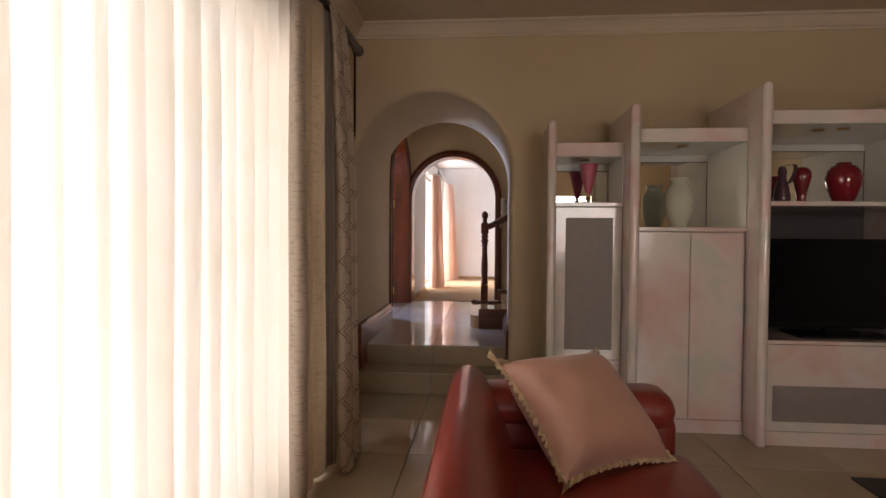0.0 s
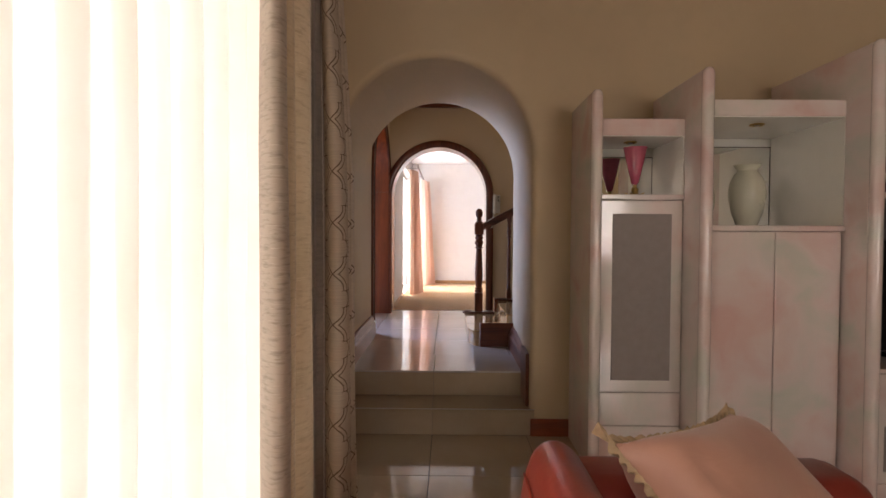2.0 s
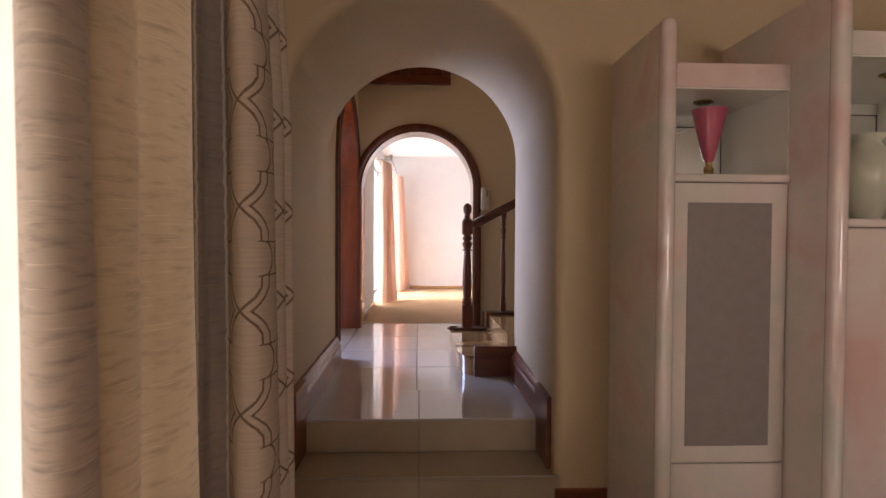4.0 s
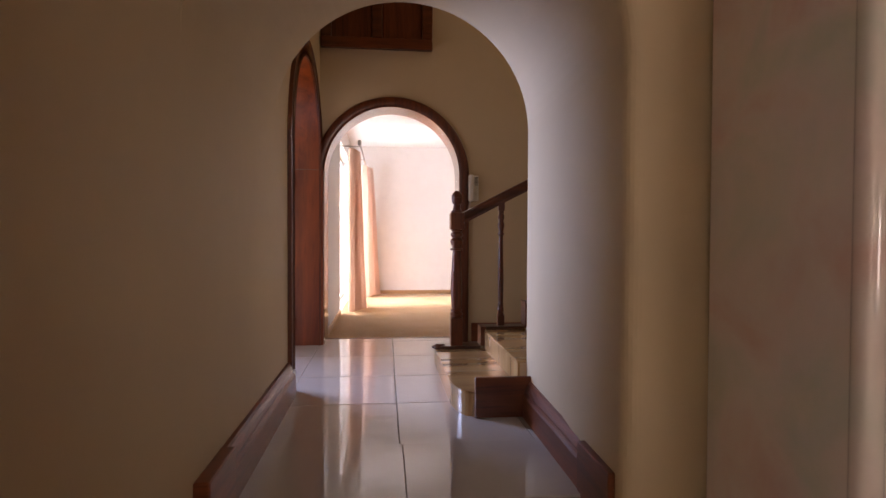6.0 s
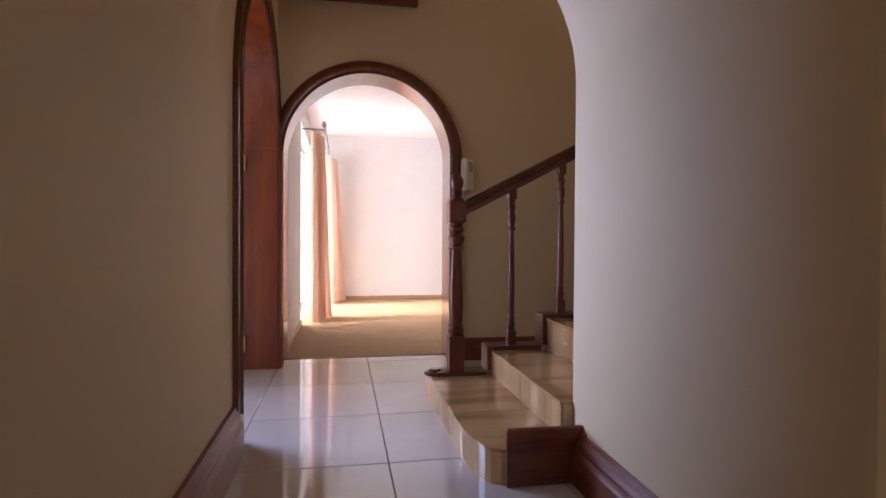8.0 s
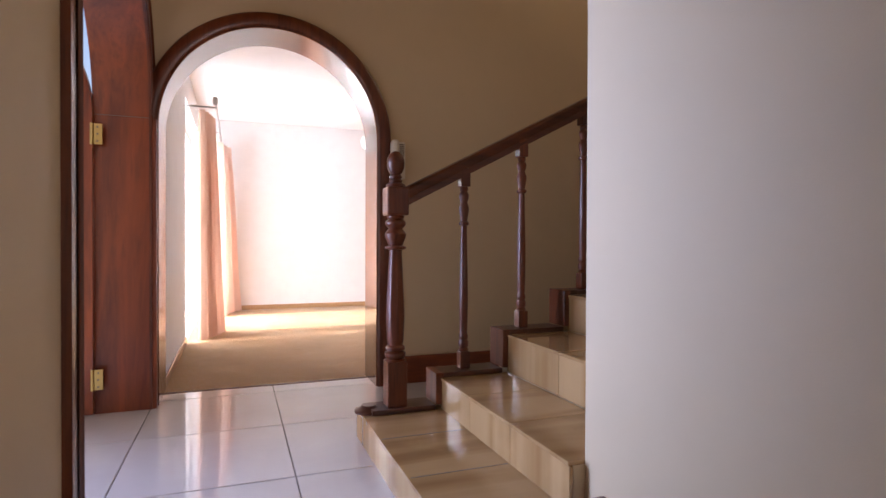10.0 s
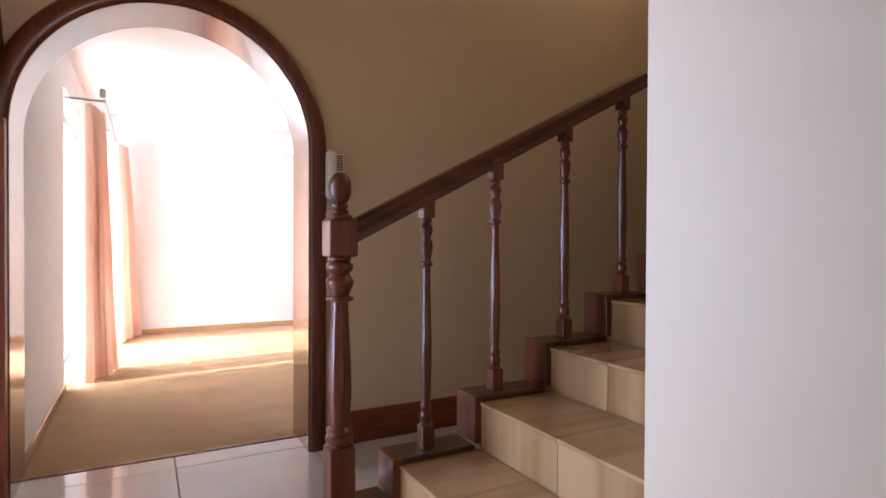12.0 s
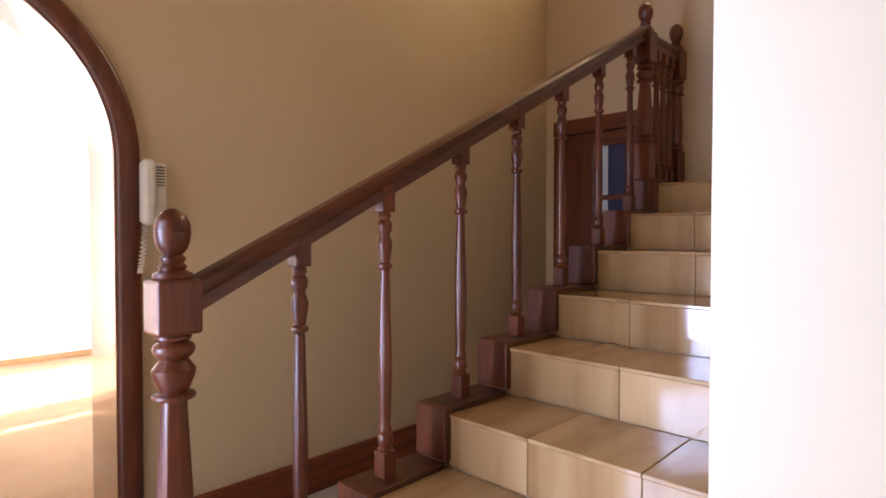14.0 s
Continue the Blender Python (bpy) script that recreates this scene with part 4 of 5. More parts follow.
curtain = thing("curtain", (-0.88, 2.8, 0), "heavy beige curtain with gold and dark bands and trellis pattern", "curtain")
SLUB_PLAN = [(-0.975, 2.640), (-0.935, 2.575), (-0.895, 2.530), (-0.866, 2.535), (-0.860, 2.580), (-0.885, 2.618), (-0.935, 2.640)]
GOLD_PLAN = [(-0.93, 2.630), (-0.900, 2.655), (-0.880, 2.705), (-0.884, 2.745), (-0.912, 2.775), (-0.908, 2.805), (-0.884, 2.835), (-0.869, 2.880), (-0.878, 2.925), (-0.915, 2.945)]
DARK_PLAN = [(-0.925, 2.925), (-0.893, 2.930), (-0.872, 2.955), (-0.868, 2.985), (-0.850, 3.000), (-0.836, 3.025), (-0.845, 3.06), (-0.88, 3.07)]
TRELLIS_PLAN = [(-0.870, 3.080), (-0.838, 2.985), (-0.802, 2.925), (-0.771, 2.925), (-0.757, 2.970), (-0.766, 3.025), (-0.825, 3.045), (-0.860, 3.056), (-0.828, 3.070), (-0.780, 3.090), (-0.766, 3.120), (-0.785, 3.140), (-0.835, 3.150), (-0.785, 3.168), (-0.768, 3.190), (-0.81, 3.215)]
part("slub_band", hung_cloth(SLUB_PLAN, 0.015, 2.53, 7), SLUB, curtain, "beige slub band", True)
part("gold_band", hung_cloth(GOLD_PLAN, 0.015, 2.53, 8, 0.6), GOLD, curtain, "gold slub band", True)
part("dark_band", hung_cloth(DARK_PLAN, 0.02, 2.53, 9, 0.0), DARKBAND, curtain, "dark grey band with silver stitching", True)
part("patterned_panel", hung_cloth(TRELLIS_PLAN, 0.012, 2.53, 11, 1.5775, 0.45, 0.045), TRELLIS, curtain, "beige cloth with a dark trellis pattern", True)

ORIGIN[0] = 0.0
PEACH = cloth("peach_curtain", (0.62, 0.40, 0.30), (0.54, 0.34, 0.245), translucent=0.24)
PEACH_SHEER = cloth("pale_peach_voile", (0.85, 0.63, 0.53), (0.80, 0.57, 0.47), translucent=0.28)
tagged(part("curtain", drape(9.92, 10.30, -0.965, UP + 0.005, 2.35, 5, 0.045, 21, 1.6, slant=0.17), PEACH, smooth=True), "peach pink curtain drawn to the near side of the bedroom window", "curtain", "bedroom curtains")
tagged(part("curtain", drape(11.55, 12.0, -0.88, UP + 0.005, 2.35, 4, 0.060, 22, 2.2, slant=0.22), PEACH_SHEER, smooth=True), "pale peach curtain beside the far bedroom wall", "curtain", "bedroom curtains")
brod = thing("curtain_rod", (-0.85, 11, 2.36), "thin metal curtain rod with wall bracket", "curtain rod")
bm = lathe([(0.012, 0), (0.012, 2.44)], (0, 0, 0), 14)
bmesh.ops.transform(bm, matrix=pose(-0.842, 9.66, 2.365, -90), verts=bm.verts)
part("rod", bm, STEEL, brod, smooth=True)
for y in (9.84, 11.0):
    part("bracket", boxed(LEFT + 0.02, -0.835, y - 0.008, y + 0.008, 2.345, 2.36, 0.002), STEEL, brod)
part("finial", lathe([(0.0, -0.035), (0.018, -0.03), (0.022, 0), (0.018, 0.03), (0.0, 0.035)], (-0.842, 9.65, 2.365), 14), STEEL, brod, smooth=True)

# ---- windows ----
FRAME_W = plain("white_window_frame", (0.75, 0.74, 0.72), 0.4)
GLASS = glass_mat("window_glass")


def window(name, y0, y1, z0, z1, x, bays, label):
    w = thing(name, (x, (y0 + y1) / 2, z0), label, "window", kind="structure")
    for a, b in ((z0, z0 + 0.05), (z1 - 0.05, z1)):
        part("window_frame", boxed(x - 0.03, x + 0.03, y0, y1, a, b, 0.003), FRAME_W, w)
    for i in range(bays + 1):
        y = y0 + (y1 - y0) * i / bays
        part("window_frame", boxed(x - 0.028, x + 0.028, max(y - 0.025, y0), min(y + 0.025, y1), z0 + 0.05, z1 - 0.05, 0.003), FRAME_W, w)
    for i in range(bays):
        a, b = y0 + (y1 - y0) * i / bays + 0.025, y0 + (y1 - y0) * (i + 1) / bays - 0.025
        p = part("pane", boxed(x - 0.003, x + 0.003, a, b, z0 + 0.05, z1 - 0.05), GLASS, w, "clear glass pane")
        p.visible_shadow = False


ORIGIN[0] = LIVING_Y
window("window_1", -1.2, 2.93, 0.05, 2.3, LEFT - 0.12, 4, "wide sliding window behind the sheer curtain")
back_window = thing("window_3", (2.2, -4.33, 0.9), "plain window in the back wall of the living room", "window", kind="structure")
for a, b, c, d in ((1.2, 3.2, 0.9, 0.95), (1.2, 3.2, 2.15, 2.2), (1.2, 1.25, 0.95, 2.15), (3.15, 3.2, 0.95, 2.15), (2.175, 2.225, 0.95, 2.15)):
    part("window_frame", boxed(a, b, -4.40, -4.34, c, d, 0.003), FRAME_W, back_window)
ORIGIN[0] = 0.0
# unseen window frame, added round the stairwell fill lamp's opening
added_stair_window = thing("added_window", (END + 0.1, 6.95, 3.7), "unseen high window frame added for the stairwell fill lamp", "window", kind="structure")
for a, b, c, d in ((6.35, 7.55, 3.7, 3.75), (6.35, 7.55, 4.65, 4.7), (6.35, 6.4, 3.75, 4.65), (7.5, 7.55, 3.75, 4.65)):
    part("window_frame", boxed(END + 0.13, END + 0.17, a, b, c, d, 0.003), FRAME_W, added_stair_window)
window("window_2", 9.80, 11.85, UP, 2.42, LEFT - 0.12, 3, "tall bedroom window in bright daylight")


def globe_lamp():
    g = thing("pendant_lamp", (0.90, 11.6, 2.45), "white glass globe lamp below the bedroom ceiling", "lamp")
    part("globe", lathe([(0.0, -0.11), (0.05, -0.10), (0.09, -0.06), (0.11, 0.0), (0.095, 0.055), (0.06, 0.09), (0.03, 0.10)], (0.90, 11.6, 2.47), 20), plain("opal_glass", (0.9, 0.89, 0.86), 0.2), g, smooth=True)
    part("holder", lathe([(0.035, 0.09), (0.035, 0.14), (0.012, 0.15), (0.012, 0.22), (0.05, 0.23), (0.05, 0.25)], (0.90, 11.6, 2.47), 16), FRAME_W, g, smooth=True)


globe_lamp()

# ---- wall unit ----
def laminate():
    m, nt, b = nodes_of("pearl_laminate", 0.16, coat=0.6)
    v = coords(nt)
    a = noise_of(nt, v, 3.0, 4, 0.5, 0.5)
    c = noise_of(nt, v, 3.1, 4, 0.6, 1.0)
    col = ramp_of(nt, a, [(0.36, (0.70, 0.47, 0.43)), (0.5, (0.73, 0.61, 0.57)), (0.64, (0.57, 0.60, 0.52))])
    col = mixed(nt, col, (0.75, 0.67, 0.63), ramp_of(nt, c, [(0.32, (0.05, 0.05, 0.05)), (0.66, (0.7, 0.7, 0.7))]))
    nt.links.new(col, b.inputs["Base Color"])
    bumped(nt, b, noise_of(nt, v, 60, 2), 0.03, 0.002)
    return m


ORIGIN[0] = LIVING_Y
PEARL = laminate()
WHITE_LAM = plain("white_laminate", (0.86, 0.85, 0.78), 0.22, 0, 0.4, 0.05, 5, 0.03)
GREY_GLASS = plain("grey_frosted_glass", (0.27, 0.23, 0.21), 0.5)
MIRROR = plain("mirror", (0.86, 0.87, 0.85), 0.015, 1.0, vary=0.02, bump=0.0)
DARK = plain("black_plastic", (0.010, 0.010, 0.011), 0.18)
SCREEN = plain("tv_screen", (0.006, 0.006, 0.007), 0.10)
for m in (DARK, SCREEN):
    m.node_tree.nodes["Principled BSDF"].inputs["Specular IOR Level"].default_value = 0.12
WALL_Y = FRONT - 0.022


def divider(x, yf, z1):
    """Upright side panel with a fat rounded front edge and a rounded top corner."""
    t = thing("cabinet_side_panel", (x, 4.2, 0), "tall pearl-white laminate side panel with rounded front edge", "cabinet panel", "wall unit panels")
    part("panel", boxed(x - 0.022, x + 0.022, yf + 0.02, WALL_Y, 0.0, z1, 0.004), PEARL, t)
    bm = bmesh.new()
    r, k = 0.031, 14
    lathe([(r * 0.3, 0.0), (r, 0.004), (r, z1 - 0.03), (r * 0.93, z1 - 0.012), (r * 0.6, z1 + 0.004), (r * 0.2, z1 + 0.009)], (x, yf + 0.03, 0), 22, bm)
    part("nosing", bm, PEARL, t, "rounded post edge", True)


for x, yf, z1 in ((0.445, 3.915, 2.105), (0.965, 3.735, 2.175), (1.715, 3.575, 2.262), (2.862, 3.575, 2.262)):
    divider(x, yf, z1)


def spot(x, y, z, parent):
    s = part("spotlight", lathe([(0.038, 0.0), (0.040, -0.004), (0.034, -0.009), (0.025, -0.007), (0.022, -0.002)], (x, y, z), 18), BRASS, parent, "small brass downlight ring", True)
    part("bulb", lathe([(0.012, 0.0), (0.014, -0.008), (0.0, -0.014)], (x, y, z), 12), STEEL, s, smooth=True)


def niche(cab, x0, x1, yf, z0, z1, zt, mirror):
    """Open display space with mirror back, top box and downlight."""
    part("top_box", boxed(x0, x1, yf, WALL_Y, z1, zt, 0.005), PEARL, cab)
    part("shelf", boxed(x0, x1, yf - 0.012, WALL_Y, z0 - 0.03, z0, 0.006), PEARL, cab)
    part("back_panel", boxed(x0, x1, WALL_Y - 0.012, WALL_Y, z0, z1), WHITE_LAM, cab)
    part("mirror", boxed(x0 + 0.01, x0 + mirror * (x1 - x0), WALL_Y - 0.018, WALL_Y - 0.0125, z0 + 0.004, z1 - 0.06), MIRROR, cab, "mirror glass back")
    part("mirror_edge", boxed(x1 - 0.009, x1 - 0.001, WALL_Y - 0.019, WALL_Y - 0.0125, z0 + 0.004, z1 - 0.06), GROUT, cab)
    part("mirror_edge", boxed(x0 + 0.01, x1 - 0.001, WALL_Y - 0.020, WALL_Y - 0.0125, z1 - 0.0595, z1 - 0.054), GROUT, cab)
    part("lining", boxed(x1 - 0.006, x1 - 0.0005, yf + 0.006, WALL_Y - 0.021, z0 + 0.001, z1 - 0.0045), WHITE_LAM, cab, "white laminate lining")
    part("lining", boxed(x0 + 0.0005, x0 + 0.006, yf + 0.006, WALL_Y - 0.021, z0 + 0.001, z1 - 0.0045), WHITE_LAM, cab, "white laminate lining")
    part("lining", boxed(x0 + 0.0005, x1 - 0.0005, yf + 0.006, WALL_Y - 0.021, z1 - 0.004, z1 + 0.001), WHITE_LAM, cab, "white laminate lining")
    spot((x0 + x1) / 2, yf + 0.20, z1 - 0.004, cab)


bay = thing("display_cabinet", (0.70, 4.2, 0), "narrow pearl-white cabinet with mirror niche and frosted glass door", "cabinet", "wall unit cabinets")
X0, X1, YF = 0.468, 0.942, 3.985
niche(bay, X0, X1, YF, 1.545, 1.872, 1.965, 0.985)
part("carcass", boxed(X0, X1, YF + 0.02, WALL_Y, 0.0, 1.514, 0.003), PEARL, bay)
door = part("door", boxed(X0 + 0.004, X1 - 0.004, YF, YF + 0.0195, 0.44, 1.512, 0.004), PEARL, bay)
part("glass_panel", boxed(0.548, 0.876, YF - 0.003, YF + 0.004, 0.505, 1.437, 0.002), GREY_GLASS, door, "grey frosted glass panel")
for z0, z1 in ((0.25, 0.434), (0.07, 0.244)):
    part("drawer_front", boxed(X0 + 0.004, X1 - 0.004, YF, YF + 0.0195, z0, z1, 0.004), PEARL, bay)
part("plinth", boxed(X0, X1, YF + 0.03, YF + 0.05, 0.0, 0.065), PEARL, bay)

bay = thing("display_cabinet", (1.34, 4.2, 0), "pearl-white cabinet with wide mirror niche and two tall doors", "cabinet", "wall unit cabinets")
X0, X1, YF = 0.988, 1.692, 3.79
niche(bay, X0, X1, YF, 1.373, 1.94, 2.025, 0.985)
part("carcass", boxed(X0, X1, YF + 0.02, WALL_Y, 0.0, 1.342, 0.003), PEARL, bay)
for a, b in ((X0 + 0.004, 1.336), (1.340, X1 - 0.012)):
    part("door", boxed(a, b, YF, YF + 0.0195, 0.095, 1.338, 0.004), PEARL, bay)
part("plinth", boxed(X0, X1, YF + 0.004, YF + 0.0195, 0.0, 0.09, 0.003), PEARL, bay)

bay = thing("tv_cabinet", (2.29, 4.2, 0), "wide pearl-white television cabinet with display niche and drawer", "cabinet", "wall unit cabinets")
X0, X1, YF = 1.738, 2.838, 3.615
niche(bay, X0, X1, YF, 1.535, 2.02, 2.098, 0.985)
spot(2.15, 3.85, 2.016, bay)
part("back_panel", boxed(X0, X1, WALL_Y - 0.02, WALL_Y, 0.667, 1.504), plain("dark_back_board", (0.10, 0.085, 0.08), 0.5), bay, "dark back board")
part("carcass", boxed(X0, X1, YF + 0.02, WALL_Y, 0.0, 0.645, 0.003), PEARL, bay)
part("top_slab", boxed(X0, X1, YF - 0.006, WALL_Y, 0.645, 0.667, 0.005), PEARL, bay)
drawer = part("drawer_front", boxed(X0 + 0.004, X1 - 0.004, YF, YF + 0.0195, 0.095, 0.64, 0.004), PEARL, bay)
part("glass_panel", boxed(1.788, 2.788, YF - 0.003, YF + 0.004, 0.155, 0.382, 0.002), GREY_GLASS, drawer, "grey frosted glass panel")
part("plinth", boxed(X0, X1, YF + 0.006, YF + 0.0195, 0.0, 0.09, 0.003), PEARL, bay)

tv = thing("television", (2.29, 3.85, 0.667), "black flat-screen television on the cabinet", "television")
part("casing", boxed(1.79, 2.79, 3.80, 3.86, 0.72, 1.302, 0.012), DARK, tv)
part("screen", boxed(1.815, 2.765, 3.796, 3.803, 0.765, 1.272), SCREEN, tv, "glossy black screen")
part("neck", boxed(2.21, 2.37, 3.82, 3.86, 0.68, 0.73), DARK, tv)
part("foot", boxed(1.99, 2.59, 3.70, 3.95, 0.667, 0.685, 0.006), DARK, tv)


def goblet():
    pink = plain("pink_glass", (0.52, 0.10, 0.16), 0.08, 0, 0.8)
    g = thing("goblet_vase", (0.74, 4.2, 1.545), "tall pink glass goblet vase on a gilt leaf foot", "vase")
    part("bowl", lathe([(0.012, 0.07), (0.022, 0.085), (0.038, 0.15), (0.054, 0.22), (0.068, 0.285), (0.072, 0.292), (0.069, 0.292), (0.050, 0.22), (0.03, 0.14), (0.004, 0.09)], (0.74, 4.2, 1.545), 28), pink, g, "pink glass bowl", True)
    part("stem", lathe([(0.030, 0.0), (0.030, 0.006), (0.012, 0.014), (0.018, 0.03), (0.022, 0.045), (0.012, 0.06), (0.014, 0.072)], (0.74, 4.2, 1.545), 20), BRASS, g, smooth=True)
    for i in range(8):
        a = 2 * math.pi * i / 8
        bm = lathe([(0.001, 0.0), (0.007, 0.012), (0.005, 0.028), (0.0, 0.045)], (0, 0, 0), 6)
        bmesh.ops.transform(bm, matrix=pose(0.74, 4.2, 1.549) @ pose(0, 0, 0, 0, 0, math.degrees(a)) @ pose(0.022, 0, 0, 0, 62, 0), verts=bm.verts)
        part("leaf", bm, BRASS, g, smooth=True)


def jade_vase():
    jade = plain("pale_green_glass", (0.68, 0.68, 0.55), 0.25, vary=0.1, scale=6)
    v = thing("vase", (1.378, 4.15, 1.373), "pale green frosted vase with raised leaf sprigs", "vase")
    part("body", lathe([(0.050, 0.0), (0.055, 0.006), (0.083, 0.08), (0.098, 0.16), (0.100, 0.20), (0.093, 0.255), (0.072, 0.298), (0.055, 0.318), (0.053, 0.328), (0.070, 0.352), (0.073, 0.358), (0.067, 0.358), (0.048, 0.325)], (1.378, 4.15, 1.373), 36), jade, v, smooth=True)
    rnd = random.Random(5)
    for i in range(9):
        a, z = -1.2 + 0.05 * i + rnd.uniform(-0.25, 0.25), 0.08 + 0.022 * i
        r = 0.079 + 0.022 * math.sin(math.pi * min(z / 0.36, 1))
        bm = lathe([(0.0, -0.016), (0.005, 0.0), (0.0, 0.016)], (0, 0, 0), 6)
        bmesh.ops.transform(bm, matrix=pose(1.378 + r * math.cos(a), 4.15 + r * math.sin(a), 1.373 + z, rnd.uniform(-30, 30), rnd.uniform(-50, 50), 0), verts=bm.verts)
        part("leaf", bm, jade, v, smooth=True)


def red_vase():
    red = plain("ruby_glass", (0.26, 0.012, 0.022), 0.06, 0, 0.8)
    tagged(part("vase", lathe([(0.050, 0.0), (0.055, 0.004), (0.078, 0.055), (0.102, 0.125), (0.109, 0.175), (0.100, 0.225), (0.072, 0.262), (0.046, 0.270), (0.043, 0.284), (0.037, 0.282), (0.038, 0.262)], (2.41, 4.0, 1.535), 36), red, smooth=True), "round ruby red glass vase on the display shelf", "vase")


def lobed_vase():
    red = plain("deep_red_glass", (0.24, 0.012, 0.020), 0.06, 0, 0.8)
    tagged(part("vase", lathe([(0.030, 0.0), (0.034, 0.005), (0.030, 0.04), (0.034, 0.09), (0.050, 0.15), (0.060, 0.195), (0.056, 0.230), (0.036, 0.255), (0.012, 0.262), (0.0, 0.263)], (2.165, 4.05, 1.535), 28), red, smooth=True), "slim deep red glass vase with a swollen top", "vase")


def figurine():
    """Dark violet glass figurine with a looped arm: one plain shape."""
    glass = plain("violet_glass", (0.10, 0.05, 0.075), 0.06, 0, 0.8)
    bm = lathe([(0.045, 0.0), (0.050, 0.01), (0.055, 0.05), (0.045, 0.11), (0.030, 0.16), (0.024, 0.19), (0.030, 0.22), (0.022, 0.255), (0.0, 0.27)], (2.02, 4.02, 1.535), 20)
    path = []
    for i in range(25):
        t = 2 * math.pi * i / 24 * 0.85
        path.append((2.02 + 0.028 + 0.05 * math.sin(t * 0.5) * 1.0 + 0.018 * math.sin(t), 4.02, 1.535 + 0.27 - 0.10 * i / 24 + 0.03 * math.sin(t)))
    k = 8
    rings = [[bm.verts.new((p[0] + 0.013 * math.cos(2 * math.pi * j / k), p[1] + 0.013 * math.sin(2 * math.pi * j / k), p[2])) for j in range(k)] for p in path]
    for a, b in zip(rings, rings[1:]):
        for j in range(k):
            bm.faces.new((a[j], a[(j + 1) % k], b[(j + 1) % k], b[j]))
    tagged(part("figurine", bm, glass, smooth=True), "dark violet glass figurine with a looped arm", "figurine")


goblet()
jade_vase()
red_vase()
lobed_vase()
figurine()

# ---- sofa and cushion ----
LEATHER = plain("oxblood_leather", (0.27, 0.035, 0.024), 0.32, 0, 0.15, 0.2, 9, 0.25)


def pillow_block(x0, x1, y0, y1, z0, z1, soft, m=None, cuts=5):
    """An upholstered block: rounded all over and slightly swollen."""
    bm = bmesh.new()
    box(bm, x0, x1, y0, y1, z0, z1)
    bmesh.ops.bevel(bm, geom=bm.edges[:], offset=soft, segments=cuts, profile=0.5, affect="EDGES")
    if m is not None:
        bmesh.ops.transform(bm, matrix=m, verts=bm.verts)
    return bm


def extrude_y(profile, y0, y1, cap=0.03):
    """A closed (x, z) outline drawn along y, with slightly rounded ends."""
    bm = bmesh.new()
    cx = sum(p[0] for p in profile) / len(profile)
    cz = sum(p[1] for p in profile) / len(profile)
    rings = []
    for y, s in ((y0, 0.90), (y0 + cap * 0.3, 0.965), (y0 + cap, 1.0), (y1 - cap, 1.0), (y1 - cap * 0.3, 0.965), (y1, 0.90)):
        rings.append([bm.verts.new((cx + (x - cx) * s, y, cz + (z - cz) * s)) for x, z in profile])
    k = len(profile)
    for a, b in zip(rings, rings[1:]):
        for i in range(k):
            j = (i + 1) % k
            bm.faces.new((a[i], a[j], b[j], b[i]))
    bm.faces.new(rings[0])
    bm.faces.new(rings[-1][::-1])
    return bm


def smooth_loop(pts, n=4):
    """Closed Catmull-Rom curve through the points."""
    out = []
    k = len(pts)
    for i in range(k):
        p0, p1, p2, p3 = (Vector(pts[(i + d) % k]) for d in (-1, 0, 1, 2))
        for j in range(n):
            t = j / n
            out.append(tuple(0.5 * ((2 * p1) + (p2 - p0) * t + (2 * p0 - 5 * p1 + 4 * p2 - p3) * t * t + (3 * p1 - p0 - 3 * p2 + p3) * t ** 3)))
    return out


def sofa():
    s = thing("sofa", (0.35, 1.6, 0), "oxblood red leather sofa with rolled arms", "sofa")
    back = smooth_loop([(-0.19, 0.10), (-0.185, 0.45), (-0.15, 0.68), (-0.10, 0.755), (-0.03, 0.74), (0.04, 0.62), (0.12, 0.40), (0.14, 0.20), (0.05, 0.09)])
    part("backrest", extrude_y(back, 0.62, 2.42, 0.06), LEATHER, s, smooth=True)
    seam = [(-0.155, y, 0.665) for y in (0.66, 1.5, 2.38)]
    part("piping", sweep(seam, [(0.004, 0.0), (0.0, 0.004), (-0.004, 0.0), (0.0, -0.004)]), LEATHER, s)
    for y0, y1 in ((0.70, 1.51), (1.52, 2.32)):
        part("seat_cushion", pillow_block(0.06, 0.83, y0, y1, 0.26, 0.44, 0.06), LEATHER, s, smooth=True)
    part("base", pillow_block(-0.12, 0.78, 0.62, 2.42, 0.06, 0.27, 0.025, cuts=3), LEATHER, s, smooth=True)
    for y, d in ((2.44, 1), (0.60, -1)):
        arm = part("arm", pillow_block(-0.10, 0.80, y - 0.10, y + 0.10, 0.06, 0.58, 0.07), LEATHER, s, smooth=True)
        bm = bmesh.new()
        box(bm, -0.06, 0.79, y - 0.13, y + 0.13, 0.50, 0.665)
        bmesh.ops.bevel(bm, geom=bm.edges[:], offset=0.078, segments=6, profile=0.5, affect="EDGES")
        part("arm_roll", bm, LEATHER, arm, smooth=True)
    for x, y in ((-0.08, 0.70), (-0.08, 2.34), (0.72, 0.70), (0.72, 2.34)):
        part("foot", lathe([(0.02, 0.0), (0.028, 0.06)], (x, y, 0.0), 12), POLEWOOD, s)


sofa()


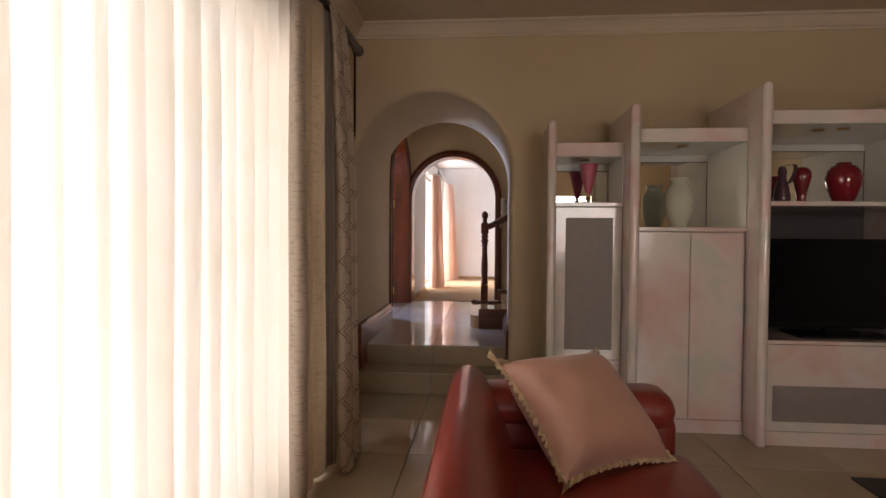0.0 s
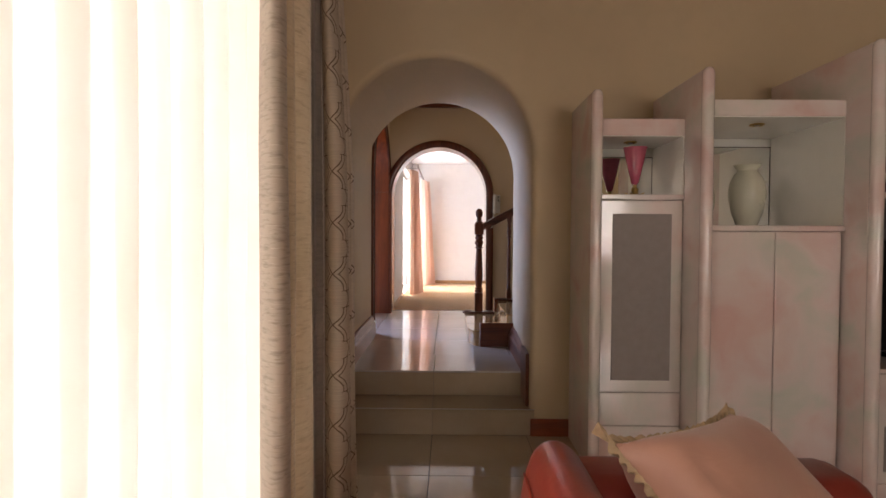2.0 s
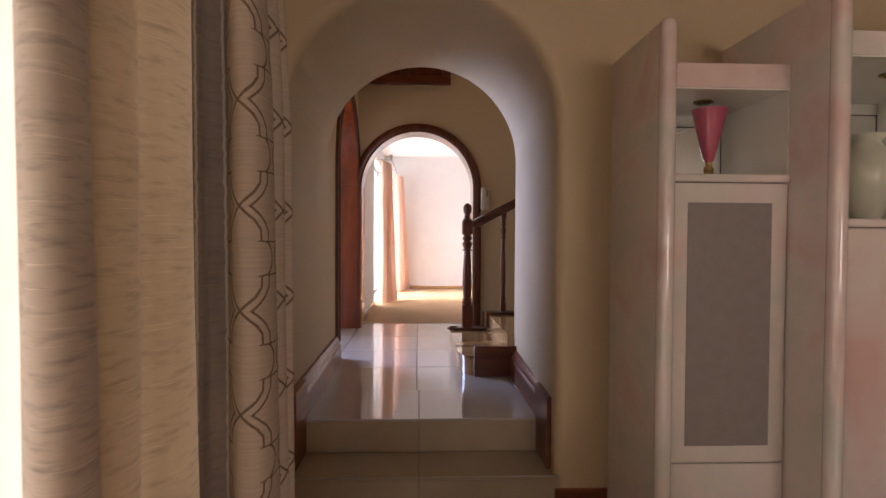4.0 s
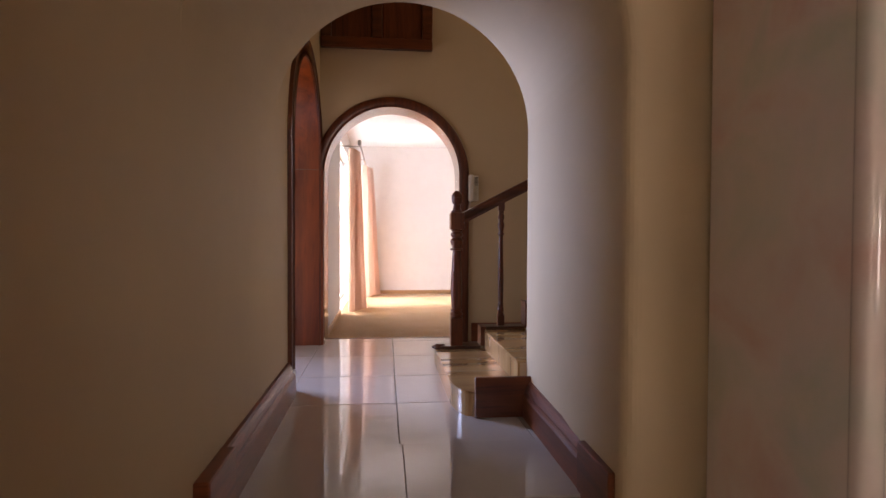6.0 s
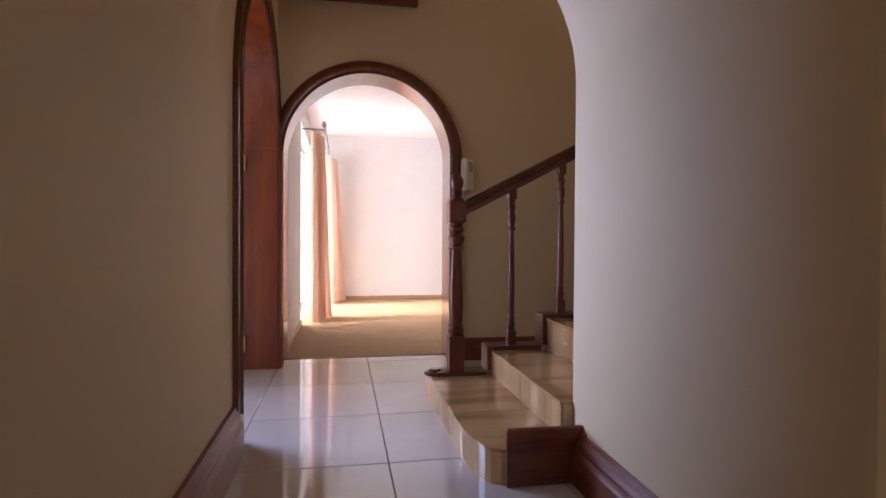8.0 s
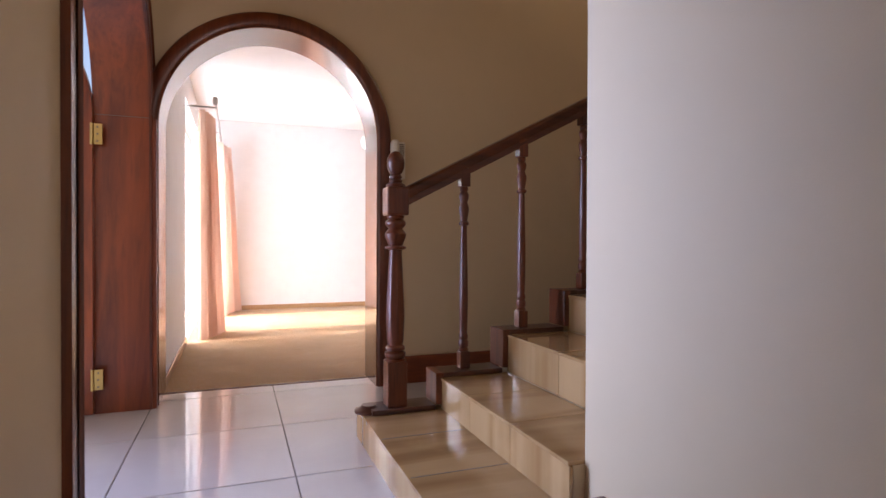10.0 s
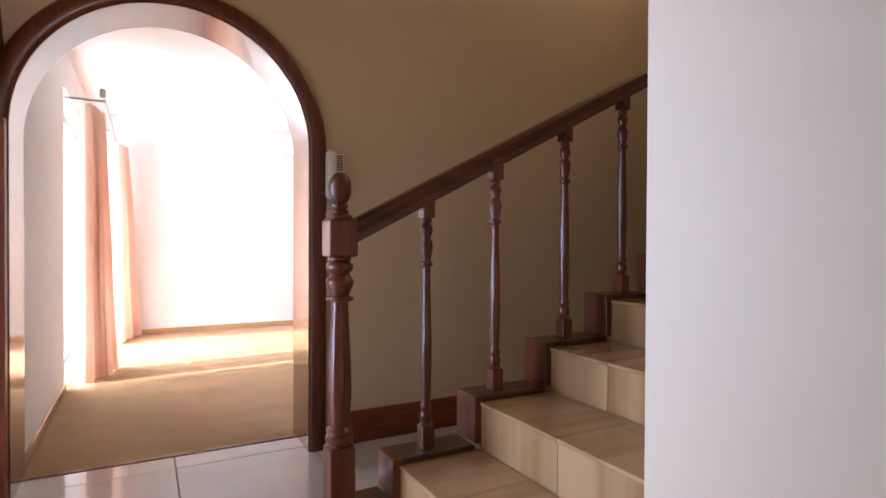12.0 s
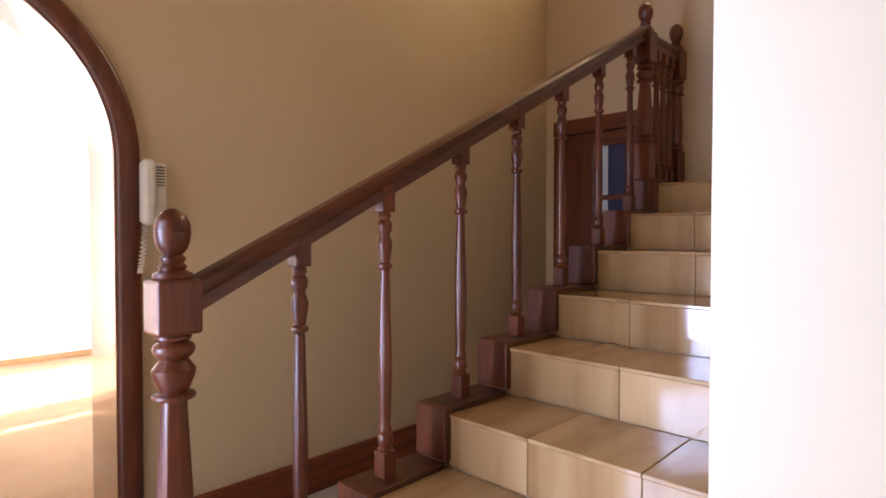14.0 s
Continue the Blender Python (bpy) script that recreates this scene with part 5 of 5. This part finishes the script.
def cushion():
    """Square satin cushion that leans in the sofa's corner, with a crumpled ruffle round it."""
    satin, nt, b = nodes_of("rose_satin", 0.42, spec=0.4)
    v = coords(nt)
    nt.links.new(ramp_of(nt, noise_of(nt, v, 4, 4), [(0.3, (0.47, 0.25, 0.185)), (0.7, (0.54, 0.30, 0.225))]), b.inputs["Base Color"])
    b.inputs["Sheen Weight"].default_value = 0.3
    bumped(nt, b, noise_of(nt, coords(nt, (3, 3, 8)), 4.0, 4, 0.5, 1.0), 0.08, 0.02)
    frill = plain("gold_frill", (0.58, 0.42, 0.25), 0.5, vary=0.35, scale=30, bump=0.4)
    c = thing("cushion", (0.36, 2.2, 0.45), "rose satin cushion with a gold ruffled edge leaning on the sofa", "cushion")
    m = Matrix.Translation((0.383, 2.247, 0.618)) @ CUSHION_TURN
    n, half = 26, 0.268
    bm = bmesh.new()
    side = []
    for sgn in (1, -1):
        g = []
        for i in range(n + 1):
            row = []
            for j in range(n + 1):
                u, w = 2 * i / n - 1, 2 * j / n - 1
                pull = 1 - 0.12 * (1 - abs(u) ** 2) * abs(w) ** 3
                pull2 = 1 - 0.12 * (1 - abs(w) ** 2) * abs(u) ** 3
                h = 0.135 * ((1 - u ** 4) * (1 - w ** 4)) ** 0.66 + 0.010 * noise.noise((u * 2.2, w * 2.2, sgn)) * (1 - u ** 4) * (1 - w ** 4)
                tuck = math.exp(-((u + 0.62) / 0.10) ** 2 - ((w - 0.25) / 0.35) ** 2) + 0.7 * math.exp(-((u + 0.45) / 0.30) ** 2 - ((w + 0.62) / 0.07) ** 2)
                h -= 0.012 * tuck
                row.append(bm.verts.new((u * half * pull2, w * half * pull, sgn * h)))
            g.append(row)
        for i in range(n):
            for j in range(n):
                bm.faces.new((g[i][j], g[i + 1][j], g[i + 1][j + 1], g[i][j + 1]))
    bmesh.ops.remove_doubles(bm, verts=bm.verts, dist=0.002)
    bmesh.ops.transform(bm, matrix=m, verts=bm.verts)
    part("pad", bm, satin, c, "rose satin cover", True)
    bm = bmesh.new()
    rings, k = [], 560
    rnd = random.Random(3)
    for i in range(k):
        t = 4 * i / k
        s, q = int(t), 2 * (t - int(t)) - 1
        x, y = ((q, -1), (1, q), (-q, 1), (-1, -q))[s]
        in_ = 1 - 0.12 * (1 - q * q)
        px, py = (x * in_ if abs(x) == 1 else x, y * in_ if abs(y) == 1 else y)
        grow = 1.0 + 0.08 + 0.07 * abs(q) ** 8
        wob = 0.009 * math.sin(i * 0.83 + 1.4 * math.sin(i * 0.17)) + rnd.uniform(-0.003, 0.003) + (0.05 * max(0.0, abs(q) - 0.86) / 0.14 if s == 3 else 0.0)
        grow += 0.02 * noise.noise((i * 0.21, 0.0, 2.0))
        rings.append([bm.verts.new((px * half * 0.985, py * half * 0.985, 0.003)), bm.verts.new((px * half * (1 + grow) / 2, py * half * (1 + grow) / 2, wob * 0.6 + 0.004)), bm.verts.new((px * half * grow, py * half * grow, wob)), bm.verts.new((px * half * 0.985, py * half * 0.985, -0.003))])
    for i in range(k):
        a, b2 = rings[i], rings[(i + 1) % k]
        for j in range(4):
            l = (j + 1) % 4
            bm.faces.new((a[j], b2[j], b2[l], a[l]))
    bmesh.ops.transform(bm, matrix=m, verts=bm.verts)
    part("ruffle", bm, frill, c, "crumpled gold ruffle", True)


# the cushion's face looks forward and up, one corner high
CUSHION_TURN = pose(0, 0, 0, 0, 0, 35.4) @ pose(0, 0, 0, 37.7, 0, 0) @ pose(0, 0, 0, 0, 0, -2.8)
cushion()

tagged(part("rug", boxed(1.98, 3.6, 1.2, 3.16, 0.0, 0.012, 0.004), plain("dark_rug", (0.05, 0.048, 0.045), 0.9), smooth=False), "dark rug on the tiled floor beside the cabinet", "rug")

ORIGIN[0] = 0.0

# ---- shrub in the garden by the front door ----
def shrub(x, y, h, seed):
    rnd = random.Random(seed)
    leaf = plain("shrub_leaf", (0.07, 0.12, 0.03), 0.5, vary=0.5, scale=5)
    s = thing("shrub", (x, y, -0.25), "leafy green garden shrub outside the front door", "shrub")
    bm = bmesh.new()
    for i in range(6):
        a = 2 * math.pi * i / 6
        p0, p1 = Vector((x, y, -0.25)), Vector((x + 0.35 * math.cos(a), y + 0.35 * math.sin(a), h * rnd.uniform(0.6, 0.95)))
        rings = []
        for t in (0, 0.4, 1.0):
            c, r = p0.lerp(p1, t) + Vector((0.05 * math.sin(5 * t + i), 0.05 * math.cos(4 * t + i), 0)), 0.022 * (1 - 0.75 * t)
            rings.append([bm.verts.new(c + Vector((r * math.cos(2 * math.pi * k / 6), r * math.sin(2 * math.pi * k / 6), 0))) for k in range(6)])
        for a1, b1 in zip(rings, rings[1:]):
            for k in range(6):
                bm.faces.new((a1[k], a1[(k + 1) % 6], b1[(k + 1) % 6], b1[k]))
    part("stem", bm, POLEWOOD, s)
    bm = bmesh.new()
    for _ in range(1500):
        a, b, r = rnd.uniform(0, 2 * math.pi), rnd.uniform(-1, 1), rnd.uniform(0.35, 1) ** 0.5
        lump = 1 + 0.3 * noise.noise((math.cos(a) * 2, math.sin(a) * 2, b * 2))
        c = Vector((x + 0.75 * r * lump * math.cos(a) * math.sqrt(1 - b * b), y + 0.75 * r * lump * math.sin(a) * math.sqrt(1 - b * b), h * 0.62 + h * 0.48 * r * lump * b))
        m = Matrix.Translation(c) @ Euler((rnd.uniform(0, 6), rnd.uniform(0, 6), rnd.uniform(0, 6))).to_matrix().to_4x4()
        l, w = rnd.uniform(0.035, 0.06), 0.018
        vs = [bm.verts.new(m @ Vector(p)) for p in ((-l, 0, 0), (0, -w, 0.006), (l, 0, 0), (0, w, 0.006))]
        bm.faces.new(vs)
    part("foliage", bm, leaf, s)


shrub(-2.55, 10.4, 1.9, 31)
shrub(-3.4, 11.3, 2.3, 32)

# ---- floor tiles ----
tiles(floor_living, "tile", MID - 0.62 * 2, LIVING_Y + 3.88 - 0.62 * 13, 12, 14, 0.62, 0.0, TILE_LOW)
hall = bpy.data.objects["floor_hall"]
tiles(hall, "tile", -0.478 - 0.617 * 4, 7.375 - 0.617 * 3, 9, 4, 0.617, UP, TILE_WHITE)
for i in range(9):
    strip = part("tile", boxed(-2.946 + 0.617 * i + 0.002, -2.329 + 0.617 * i - 0.002, 7.994, 8.138, UP - 0.012, UP, 0.002, 1), TILE_WHITE, hall)
